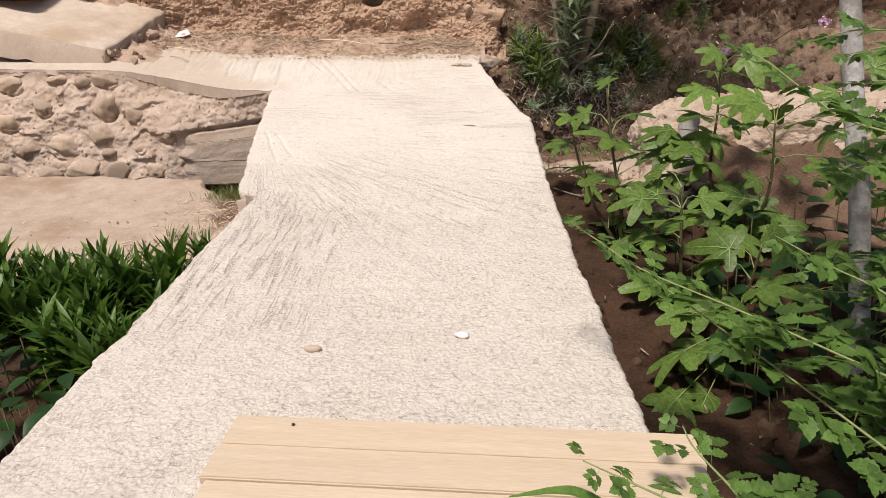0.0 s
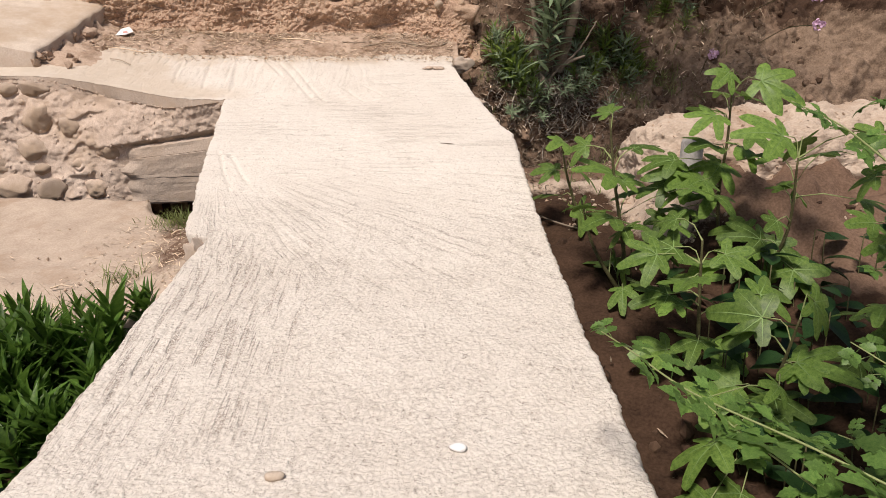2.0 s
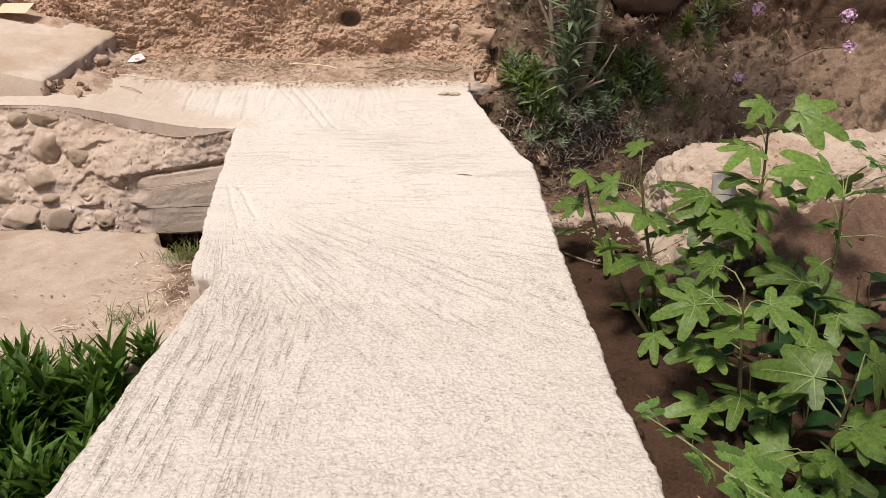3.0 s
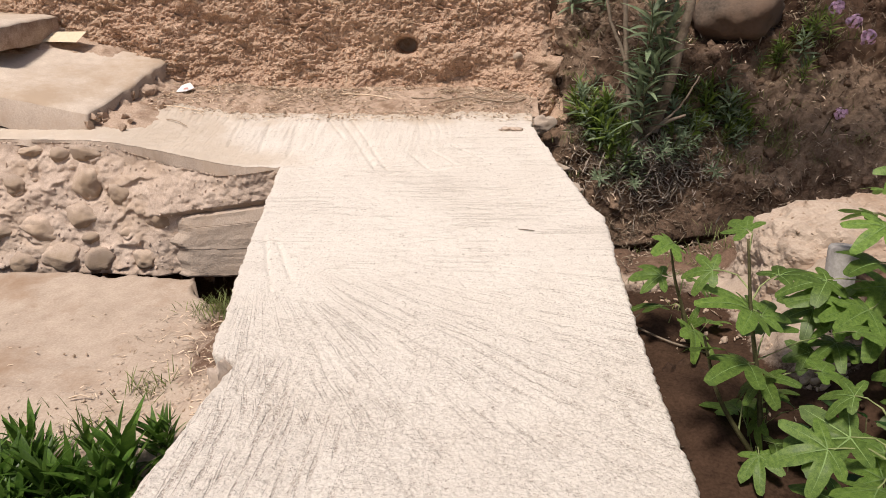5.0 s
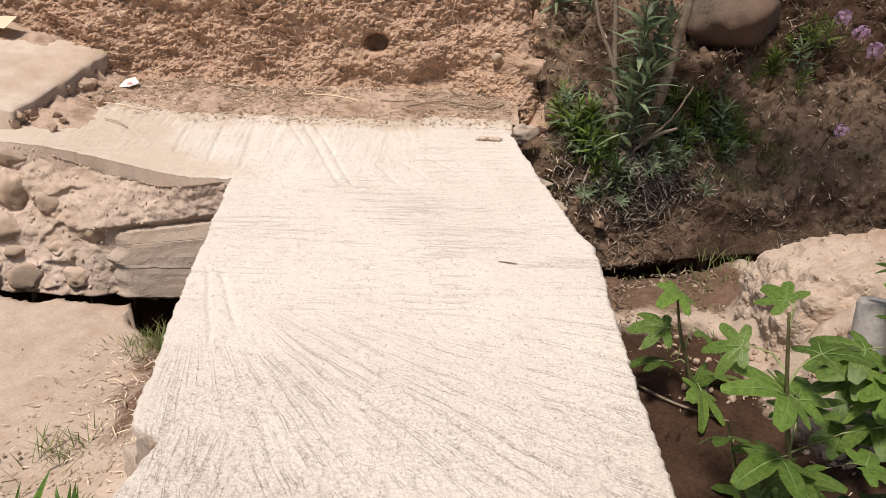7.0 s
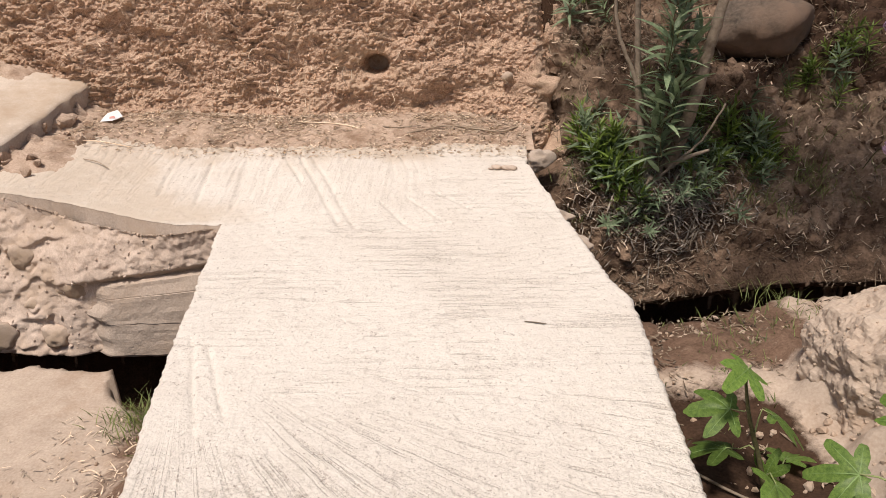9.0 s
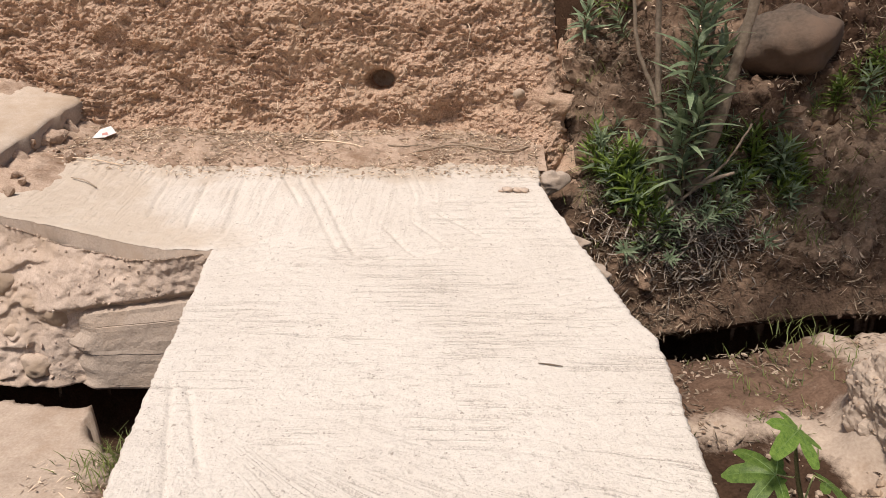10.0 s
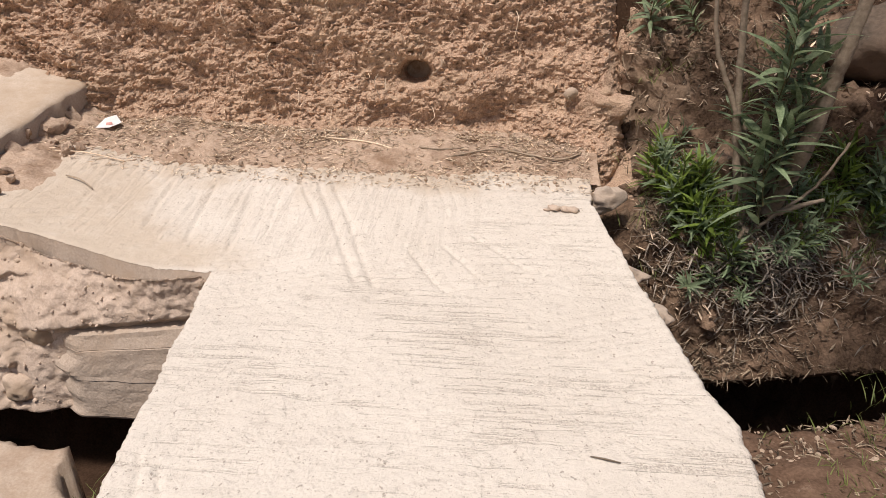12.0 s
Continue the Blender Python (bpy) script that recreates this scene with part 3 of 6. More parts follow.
# cobbles of the retaining wall: x, z, half width, half height
COBBLES = ((-3.09, 0.28, 0.115, 0.145), (-3.09, 0.49, 0.13, 0.07), (-3.29, 0.48, 0.07, 0.06), (-2.19, 0.285, 0.10, 0.055), (-1.99, 0.268, 0.075, 0.032),
           (-2.83, 0.20, 0.105, 0.105), (-2.50, 0.03, 0.12, 0.115), (-3.15, 0.01, 0.14, 0.105), (-3.50, -0.09, 0.16, 0.11), (-3.09, -0.15, 0.075, 0.052),
           (-3.34, -0.31, 0.18, 0.125), (-3.66, -0.35, 0.125, 0.10), (-3.02, -0.32, 0.14, 0.105), (-3.66, 0.25, 0.10, 0.095), (-3.52, 0.50, 0.10, 0.045),
           (-2.66, -0.31, 0.10, 0.085), (-2.78, -0.10, 0.06, 0.05), (-3.85, -0.12, 0.12, 0.09), (-4.0, 0.12, 0.13, 0.10), (-4.1, -0.33, 0.14, 0.10),
           (-3.95, 0.45, 0.12, 0.09), (-4.4, -0.1, 0.15, 0.10), (-4.35, 0.3, 0.13, 0.11), (-4.8, 0.05, 0.14, 0.11), (-4.6, -0.33, 0.12, 0.09))


def build_retaining_wall():
    xs, zs = np.arange(-5.5, -1.2, 0.009), np.arange(-0.47, 0.75, 0.009)
    X, Z = np.meshgrid(xs, zs)
    wx, wz = X + 0.02 * fbm(X, Z, 0.10, 2, 104), Z + 0.02 * fbm(X, Z, 0.10, 2, 105)
    Y = 6.06 + 0.20 * (Z + 0.27) + 0.06 * smooth(-2.0, -3.2, X) + 0.020 * fbm(X, Z, 0.45, 2, 101) + 0.012 * fbm(X, Z * 1.3, 0.14, 4, 107, 0.6) + 0.006 * fbm(X, Z, 0.035, 3, 109, 0.6)
    # trowelled ledges that break off with a ragged lip
    h = wz * 5.2 + 0.8 * fbm(X, Z, 0.5, 3, 111)
    saw = h - np.floor(h)
    Y = Y + 0.030 * smooth(0.0, 0.35, fbm(X, Z, 0.35, 3, 112)) * (smooth(0.0, 0.12, saw) - saw) * -1.0
    # mortar draws back round each cobble, most below it
    for cx, cz, a, b in COBBLES:
        d = np.hypot((wx - cx) / a, (wz - cz) / b)
        Y = Y + (0.002 + 0.028 * smooth(0.0, -0.8, (Z - cz) / b) * smooth(-0.3, 0.3, vnoise(X * 7, Z * 7, 115))) * np.exp(-((d - 1.0) / 0.11) ** 2)
    front = interp(X, (-4.6, -3.1, -2.6, -2.2, -1.77, -1.52), (6.32, 6.30, 6.24, 6.16, 6.06, 6.055))
    cap = ramp_z(X, front) - interp(X, (-3.3, -2.9, -2.5, -2.0, -1.78, -1.56, -1.50), (0.03, 0.035, 0.095, 0.10, 0.06, 0.025, 0.09))
    Y = Y + (front - 0.004 + 0.008 * fbm(X, Z, 0.06, 3, 116) - Y) * smooth(cap - 0.16, cap - 0.02, Z)
    # crumbling earth slopes from under the slab down to the beam's ledge
    zl = 0.10 + 0.15 * (X + 2.2)
    k = smooth(-2.62, -2.40, X + 0.05 * vnoise(Z * 9, X * 3, 5))
    up = np.clip((Z - zl) / np.maximum(cap - zl, 0.05), 0, 1)
    slope = 6.075 + (front - 0.004 - 6.075) * up ** 1.5 + 0.06 * smooth(zl + 0.01, zl - 0.04, Z) - 0.016 * lumps(wx, wz, 0.07, 113) - 0.009 * lumps(wx, wz, 0.03, 114) + 0.006 * fbm(X, Z, 0.05, 3, 117)
    Y = Y + k * (slope - Y)
    Y = Y + 0.20 * smooth(-0.41, -0.47, Z + 0.02 * vnoise(X * 8, Z, 3) - 0.012 * (X + 2.0))
    Z2 = np.minimum(Z, cap)
    ob = tagged(new("retaining_wall", grid_mesh("retaining_wall", X, Y, Z2)), "dusty mortar and cobble retaining wall above the ditch", "wall", kind="structure")
    add_mat(ob, M_CEMENT)
    # board-marked cast beam
    bm = bmesh.new()
    prof = [(6.01, -0.415), (6.0, -0.40), (6.003, -0.196), (6.010, -0.192), (6.0, -0.188), (6.008, -0.045), (6.013, -0.042), (6.010, -0.039), (6.03, 0.03), (6.05, 0.045), (6.28, 0.09), (6.28, -0.44)]
    fine = []
    for (ya, za), (yb, zb) in zip(prof, prof[1:]):
        m = max(1, int(abs(zb - za) / 0.018)) if ya < 6.2 or yb < 6.2 else 1
        fine += [(ya + (yb - ya) * k / m, za + (zb - za) * k / m) for k in range(m)]
    prof = [(y + 0.028, z) for y, z in fine + [prof[-1]]]
    xs = np.arange(-2.50, -0.6, 0.016)
    ring = []
    for i, x in enumerate(xs):
        ring.append([bm.verts.new((x + 0.03 * vnoise(z * 22, 3.0, 6) * (i == 0), y + 0.003 * float(vnoise(x * 7, z * 30, 8)) + 0.0012 * float(vnoise(x * 2, z * 90, 18)) + 0.0022 * float(vnoise(x * 40, z * 40, 28)) + 0.10 * float(smooth(-2.25, -2.46, x + 0.06 * float(vnoise(z * 14, 1.0, 9)))) + 0.012, z + 0.03 * (x + 1.9) + 0.11 * (x + 2.45) * float(smooth(-0.22, 0.04, z)) + 0.004 * float(vnoise(x * 13, z * 9, 12)))) for y, z in prof])
    for a, b in zip(ring, ring[1:]):
        for k in range(len(prof)):
            k2 = (k + 1) % len(prof)
            bm.faces.new((a[k], b[k], b[k2], a[k2]))
    bm.faces.new(ring[0][::-1])
    bm.faces.new(ring[-1])
    bmesh.ops.recalc_face_normals(bm, faces=bm.faces)
    beam = part("beam", bm, M_BEAM, ob, "board-marked cast concrete beam")
    beam.data.polygons.foreach_set("use_smooth", [False] * len(beam.data.polygons))
    return X, Y, Z2


def build_steps():
    """Two cast slabs that climb past the landing."""
    for name, x0, x1, y0, y1, z0, z1, dzx, label in (
            ("step_slab", -4.7, -3.16, 6.53, 7.76, 0.765, 1.11, -0.333, "dusty concrete step slab over rubble beside the bank"),
            ("upper_step_slab", -6.0, -4.02, 6.92, 7.78, 1.415, 1.50, -0.1, "higher concrete step slab with a brown side")):
        nx, ny = 60, 60
        X, Y = np.meshgrid(np.linspace(x0, x1, nx), np.linspace(y0, y1, ny))
        edge = np.minimum(np.minimum(X - x0, x1 - X), np.minimum(Y - y0, y1 - Y))
        Zt = z0 + (z1 - z0) * (Y - y0) / (y1 - y0) + dzx * (X - x1) * 0.6 + 0.008 * fbm(X, Y, 0.3, 3, 120) - 0.02 * smooth(0.05, 0, edge)
        X = X + 0.012 * vnoise(Y * 12, X, 5) * (edge < 0.01) + (0.18 * (Y - y0) / (y1 - y0) * smooth(x0, x1, X) if name == "step_slab" else 0)
        Y = Y + 0.012 * vnoise(X * 12, Y, 6) * (edge < 0.01)
        verts = list(map(tuple, np.stack([X, Y, Zt], -1).reshape(-1, 3)))
        faces = [(j * nx + i, j * nx + i + 1, j * nx + nx + i + 1, j * nx + nx + i) for j in range(ny - 1) for i in range(nx - 1)]
        loop = [i for i in range(nx)] + [j * nx + nx - 1 for j in range(1, ny)] + [(ny - 1) * nx + i for i in range(nx - 2, -1, -1)] + [j * nx for j in range(ny - 2, 0, -1)]
        o = len(verts)
        for q in loop:
            x, y, z = verts[q]
            verts.append((x - 0.02 * (x > x1 - 0.05), y + (0.01 if name != "step_slab" or y > y0 + 0.03 else -0.03), z - (0.15 if name == "step_slab" else 0.19) - 0.015 * float(vnoise(x * 9, y * 9, 4)) - (0.08 * float(smooth(y0 + 0.3, y0, y)) if name == "step_slab" else 0)))
        n = len(loop)
        faces += [(loop[k], o + k, o + (k + 1) % n, loop[(k + 1) % n]) for k in range(n)]
        ob = tagged(new(name, mesh_from(name, verts, faces)), label, "step", kind="structure")
        # lower slab's sides use a darker concrete, for dirt and painted-in shade
        add_mat(ob, M_DUST, M_BEAM if name == "step_slab" else M_LOOSE)
        ob.data.polygons.foreach_set("material_index", [0] * (len(faces) - n) + [1] * n)
    # earth washed down over the back of the lower slab
    X, Y = np.meshgrid(np.arange(-6.0, -3.2, 0.02), np.arange(6.7, 8.0, 0.02))
    Z = 0.765 + 0.345 * (Y - 6.53) / 1.23 - 0.2 * (X + 3.16) - 0.05
    Z = Z + 0.04 * smooth(7.0, 7.25, Y + 0.04 * vnoise(X * 6, Y * 6, 3)) * smooth(-3.86, -4.06, X + 0.04 * vnoise(X * 5, Y * 5, 7)) + 0.07 * smooth(7.35, 7.6, Y + 0.05 * vnoise(X * 5, Y * 5, 9)) * smooth(-3.2, -3.5, X)
    Z = Z + 0.010 * fbm(X, Y, 0.12, 4, 171) + 0.016 * lumps(X, Y, 0.07, 172) + 0.008 * lumps(X, Y, 0.03, 173)
    ob = tagged(new("earth_drift", grid_mesh("earth_drift", X, Y, Z)), "brown earth washed over the back of the step slab", "earth", kind="structure")
    add_mat(ob, M_LOOSE)


build_ground()
build_ramp()
CX, CY, CZ = build_cut_bank()
WX, WY, WZ = build_retaining_wall()
build_steps()


# ---- more materials ----
def wood_material():
    m = material("pale pine plank", (0.52, 0.41, 0.29), (0.66, 0.545, 0.41), scale=3, rough=0.7, bump=0.25, bump_scale=30, fine=0.5, random_tint=0.10, bump_size=0.004)
    nt = m.node_tree
    co = [n for n in nt.nodes if n.bl_idname == "ShaderNodeTexCoord"][0]
    mp = nt.nodes.new("ShaderNodeMapping")
    mp.inputs["Scale"].default_value = (0.7, 9, 9)
    nt.links.new(co.outputs["Object"], mp.inputs["Vector"])
    for n in nt.nodes:
        if n.bl_idname == "ShaderNodeTexNoise":
            nt.links.new(mp.outputs[0], n.inputs["Vector"])
    return m


M_WOOD = wood_material()
M_NAIL = material("rusty nail head", (0.05, 0.035, 0.025), (0.10, 0.07, 0.05), rough=0.6)
M_STONE = material("dusty river cobble", (0.40, 0.31, 0.252), (0.62, 0.51, 0.42), scale=12, rough=0.95, bump=0.8, bump_scale=80, fine=0.5, third=(0.38, 0.29, 0.21), third_at=0.5, random_tint=0.16)
M_BOULDER = material("grey boulder", (0.060, 0.047, 0.037), (0.150, 0.118, 0.092), scale=5, rough=0.95, bump=0.9, bump_scale=40, third=(0.16, 0.11, 0.08), third_at=0.52)
M_CLOD = material("dry clay clod", (0.25, 0.15, 0.09), (0.42, 0.28, 0.185), scale=20, rough=1, bump=0.6, bump_scale=90, random_tint=0.2)
M_FIG = leaf_material("fig leaf", (0.050, 0.108, 0.017), (0.205, 0.31, 0.065))
M_VEIN = material("pale leaf vein", (0.16, 0.26, 0.08), (0.22, 0.32, 0.11), rough=0.6, random_tint=0.1)
M_VINE = leaf_material("bramble leaf", (0.055, 0.125, 0.025), (0.16, 0.265, 0.062))
M_LANCE = leaf_material("lance leaf", (0.030, 0.085, 0.012), (0.135, 0.235, 0.038), 0.4)
M_OLE = leaf_material("grey green oleander leaf", (0.10, 0.155, 0.075), (0.32, 0.39, 0.24), 0.5)
M_YOUNG = leaf_material("yellow green young leaf", (0.070, 0.125, 0.018), (0.23, 0.30, 0.065), 0.45)
M_BROAD = leaf_material("dark broad leaf", (0.014, 0.045, 0.012), (0.040, 0.092, 0.024), 0.4)
M_GRASS = leaf_material("grass blade", (0.09, 0.13, 0.03), (0.24, 0.26, 0.09), 0.6)
M_STEM = material("green brown stem", (0.06, 0.055, 0.025), (0.13, 0.12, 0.055), scale=30, rough=0.7, bump_scale=120)
M_CANE = material("pale green cane", (0.20, 0.24, 0.09), (0.30, 0.34, 0.15), scale=30, rough=0.6, bump_scale=120)
M_BARK = material("grey smooth bark", (0.16, 0.125, 0.09), (0.33, 0.27, 0.21), scale=12, rough=0.9, bump=0.6, bump_scale=50, third=(0.10, 0.075, 0.05), third_at=0.6, stain_scale=6)
M_STRAW = material("dry straw", (0.42, 0.31, 0.22), (0.70, 0.58, 0.44), scale=30, rough=0.9, bump_scale=90, random_tint=0.5)
M_STRAWGREY = material("grey dead leaf", (0.12, 0.098, 0.078), (0.40, 0.345, 0.29), scale=20, rough=0.9, bump_scale=80, random_tint=0.6)
M_LITTER = material("dead leaf litter", (0.085, 0.062, 0.042), (0.33, 0.26, 0.19), scale=20, rough=0.9, bump_scale=80, random_tint=0.75)
M_PINK = material("pink petal", (0.60, 0.36, 0.56), (0.84, 0.64, 0.80), scale=60, rough=0.6, bump_scale=90, random_tint=0.2)
M_POLE = material("weathered white paint", (0.33, 0.325, 0.32), (0.56, 0.56, 0.555), scale=16, rough=0.7, bump=0.4, bump_scale=70, third=(0.22, 0.205, 0.19), third_at=0.48, stain_scale=7)
M_POST = material("weathered grey post", (0.26, 0.24, 0.22), (0.42, 0.40, 0.38), scale=14, rough=0.8, bump=0.4, bump_scale=70)
M_PAPER = material("crumpled white paper", (0.70, 0.68, 0.66), (0.82, 0.80, 0.78), scale=20, rough=0.8, bump_scale=50)
M_RED = material("faded red print", (0.58, 0.27, 0.23), (0.64, 0.36, 0.32), scale=20, rough=0.8)
M_CARD = material("buff card", (0.62, 0.52, 0.36), (0.72, 0.63, 0.46), scale=20, rough=0.8)


# ---- shapes ----
def tube(bm, pts, radii, sides=6, mat=0):
    rings = []
    n = len(pts)
    pts = [Vector(p) for p in pts]
    for i, p in enumerate(pts):
        d = (pts[min(i + 1, n - 1)] - pts[max(i - 1, 0)]).normalized()
        a = d.orthogonal().normalized()
        b = d.cross(a)
        r = radii[i] if hasattr(radii, "__len__") else radii
        rings.append([bm.verts.new(p + (a * math.cos(2 * math.pi * k / sides) + b * math.sin(2 * math.pi * k / sides)) * r) for k in range(sides)])
    for q, w in zip(rings, rings[1:]):
        # keep the ring's start aligned
        off = min(range(sides), key=lambda o: (w[o].co - q[0].co).length)
        for k in range(sides):
            f = bm.faces.new((q[k], q[(k + 1) % sides], w[(k + 1 + off) % sides], w[(k + off) % sides]))
            f.material_index = mat
    for ring in (rings[0], rings[-1]):
        try:
            bm.faces.new(ring).material_index = mat
        except ValueError:
            pass


def spline(pts, n=8):
    """Catmull-Rom through the points."""
    p = [Vector(q) for q in pts]
    p = [2 * p[0] - p[1]] + p + [2 * p[-1] - p[-2]]
    out = []
    for i in range(1, len(p) - 2):
        for k in range(n):
            t = k / n
            a, b, c, d = p[i - 1], p[i], p[i + 1], p[i + 2]
            out.append(0.5 * (2 * b + (c - a) * t + (2 * a - 5 * b + 4 * c - d) * t * t + (3 * b - a - 3 * c + d) * t ** 3))
    out.append(p[-2])
    return out


def rock_bm(seed, sx, sy, sz, sub=2, rough=0.25, breaks=3, flat=0.66):
    bm = bmesh.new()
    bmesh.ops.create_icosphere(bm, subdivisions=sub, radius=1.0)
    for v in bm.verts:
        o = Vector((seed * 3.1, seed * 1.7, seed * 0.9))
        k = 1 + rough * noise.noise(v.co * 1.3 + o) + rough * 0.45 * noise.noise(v.co * 3.1 + o)
        c = v.co * k
        # a few flat breaks
        for j in range(breaks):
            nrm = Vector((math.sin(seed * 5 + j * 2.2), math.cos(seed * 3 + j * 4.1), math.sin(seed + j * 1.3))).normalized()
            d = c.dot(nrm)
            if d > flat:
                c -= nrm * (d - flat) * 0.88
        v.co = (c.x * sx, c.y * sy, c.z * sz)
    return bm


def fig_leaf_mesh(seed):
    """Five-lobed leaf, one unit long, base at the origin, along +Y, with raised pale veins."""
    rnd = random.Random(seed)
    lobes = [(0, 0.84, 0.165), (48, 0.74, 0.145), (-48, 0.74, 0.145), (102, 0.50, 0.115), (-102, 0.50, 0.115)]
    lobes = [(a + rnd.uniform(-7, 7), l * rnd.uniform(0.85, 1.1), w * rnd.uniform(0.85, 1.2)) for a, l, w in lobes]
    cx, cy = 0.0, 0.25
    angles = np.linspace(-166, 166, 85)
    verts, faces = [(cx, cy, -0.03)], []

    def radius(a):
        """The outermost edge of the palm and of five broad, round-ended lobes along a ray."""
        r = 0.17
        for la, ll, w in lobes:
            t = radians(a - la)
            ca, sa = math.cos(t), math.sin(t)
            mid, half = 0.54 * ll, 0.46 * ll
            qa = (ca / half) ** 2 + (sa / w) ** 2
            qb = mid * ca / half ** 2
            disc = qb * qb - qa * (mid * mid / half ** 2 - 1)
            if ca > 0 and disc > 0:
                r = max(r, (qb + math.sqrt(disc)) / qa)
        return r

    def height(x, y, frac):
        q = math.hypot(x - cx, y - cy)
        return -(0.30 + 0.08 * (seed % 4)) * q * q + 0.17 * abs(x) - 0.02 + 0.05 * math.sin(7 * x + seed) * q

    for f in (0.35, 0.7, 1.0):
        for a in angles:
            r = radius(a) * f * (1 + (0.025 * math.sin(a * 1.1 + seed) if f == 1 else 0))
            x, y = cx + r * math.sin(radians(a)), cy + r * math.cos(radians(a))
            verts.append((x, y, height(x, y, f)))
    n = len(angles)
    for i in range(n - 1):
        faces.append((0, 1 + i + 1, 1 + i))
        for k in range(2):
            b = 1 + k * n
            faces.append((b + i, b + i + 1, b + n + i + 1, b + n + i))
    nf = len(faces)
    for a, l, w in lobes:
        d = Vector((math.sin(radians(a)), math.cos(radians(a)), 0))
        s = Vector((d.y, -d.x, 0))
        base = len(verts)
        for k in range(5):
            q = l * 0.9 * k / 4
            c = Vector((cx, cy, 0)) + d * q
            wv = 0.010 * (1 - 0.8 * k / 4)
            for sg in (-1, 1):
                p = c + s * wv * sg
                verts.append((p.x, p.y, height(p.x, p.y, 0) + 0.006))
        for k in range(4):
            faces.append((base + 2 * k, base + 2 * k + 1, base + 2 * k + 3, base + 2 * k + 2))
    me = mesh_from("leaf", verts, faces)
    me.materials.append(M_FIG)
    me.materials.append(M_VEIN)
    me.polygons.foreach_set("material_index", [0] * nf + [1] * (len(faces) - nf))
    return me


def blade_into(V, F, base, along, side, up, length, width, droop=0.2, segs=4, fold=0.25, shape=0.5, teeth=0.0):
    """A folded pointed leaf into vertex and face lists."""
    o = len(V)
    for k in range(segs + 1):
        t = k / segs
        w = width * 0.5 * (math.sin(math.pi * min(1, t ** shape * 0.98 + 0.02))) * (1 + teeth * (1 if k % 2 else -1)) + 0.0006
        c = base + along * (length * t) - up * (droop * length * t * t)
        V.append(tuple(c + side * w + up * (fold * w)))
        V.append(tuple(c))
        V.append(tuple(c - side * w + up * (fold * w)))
    for k in range(segs):
        a = o + 3 * k
        F.append((a, a + 1, a + 4, a + 3))
        F.append((a + 1, a + 2, a + 5, a + 4))


def compound_leaf_mesh(seed, n_pairs=2):
    """Pinnate leaf, one unit long: oval leaflets along a thin stalk."""
    rnd = random.Random(seed)
    V, F = [], []
    for k in range(n_pairs * 2 + 1):
        tip = k == n_pairs * 2
        at = Vector((0, 0.98 if tip else 0.36 + 0.3 * (k // 2), 0))
        if tip:
            at.y = 0.62
            d = Vector((rnd.uniform(-0.1, 0.1), 1, rnd.uniform(-0.2, 0.1)))
        else:
            d = Vector(((1 if k % 2 else -1), rnd.uniform(0.25, 0.6), rnd.uniform(-0.25, 0.15)))
        d.normalize()
        up = Vector((rnd.uniform(-0.25, 0.25), rnd.uniform(-0.2, 0.2), 1)).normalized()
        side = d.cross(up).normalized()
        up = side.cross(d)
        blade_into(V, F, at, d, side, up, rnd.uniform(0.36, 0.46), rnd.uniform(0.27, 0.35), 0.18, 9, 0.22, 0.8, 0.16)
    blade_into(V, F, Vector((0, 0, 0)), Vector((0, 1, 0)), Vector((1, 0, 0)), Vector((0, 0, 1)), 0.66, 0.022, 0.0, 3, 0.1)
    me = mesh_from("leaf", V, F)
    me.materials.append(M_VINE)
    return me


def lance_leaf(seed, ratio):
    """A folded pointed leaf, one unit long, along +Y: vertex and face lists."""
    rnd = random.Random(seed)
    V, F = [], []
    blade_into(V, F, Vector((0, 0, 0)), Vector((0, 1, 0)), Vector((1, 0, 0)), Vector((0, 0, 1)), 1.0, ratio * rnd.uniform(0.85, 1.15), rnd.uniform(0.02, 0.35), 5, 0.3, 0.75)
    return V, F


def shoot_kind(seed, n, leaf, height, bare=0.05, spread=0.9):
    """An upright leafy shoot: the places along its stem, and a matrix for each leaf of its spiral."""
    rnd = random.Random(seed)
    bend = Vector((rnd.uniform(-0.12, 0.12), rnd.uniform(-0.12, 0.12), 0))
    at = lambda t: Vector((bend.x * t * t, bend.y * t * t, height * t))
    leaves = []
    for i in range(n):
        t = bare + (1 - bare) * (i + rnd.random() * 0.5) / n
        ang = i * 2.4 + rnd.uniform(-0.4, 0.4)
        d = Vector((math.cos(ang) * spread, math.sin(ang) * spread, 0.25 + 1.5 * t * t + rnd.uniform(-0.2, 0.3))).normalized()
        side = d.cross(Vector((0, 0, 1))).normalized()
        up = side.cross(d)
        L = leaf * rnd.uniform(0.7, 1.15) * (1 - 0.35 * max(0, t - 0.7) / 0.3)
        leaves.append(Matrix.Translation(at(t)) @ Matrix((side, d, up)).transposed().to_4x4() @ Matrix.Scale(L, 4))
    bm = bmesh.new()
    tube(bm, [at(k / 4) for k in range(5)], [0.0045 - 0.0007 * k for k in range(5)], 4)
    me = bpy.data.meshes.new("stem")
    bm.to_mesh(me)
    bm.free()
    me.materials.append(M_STEM)
    return me, leaves


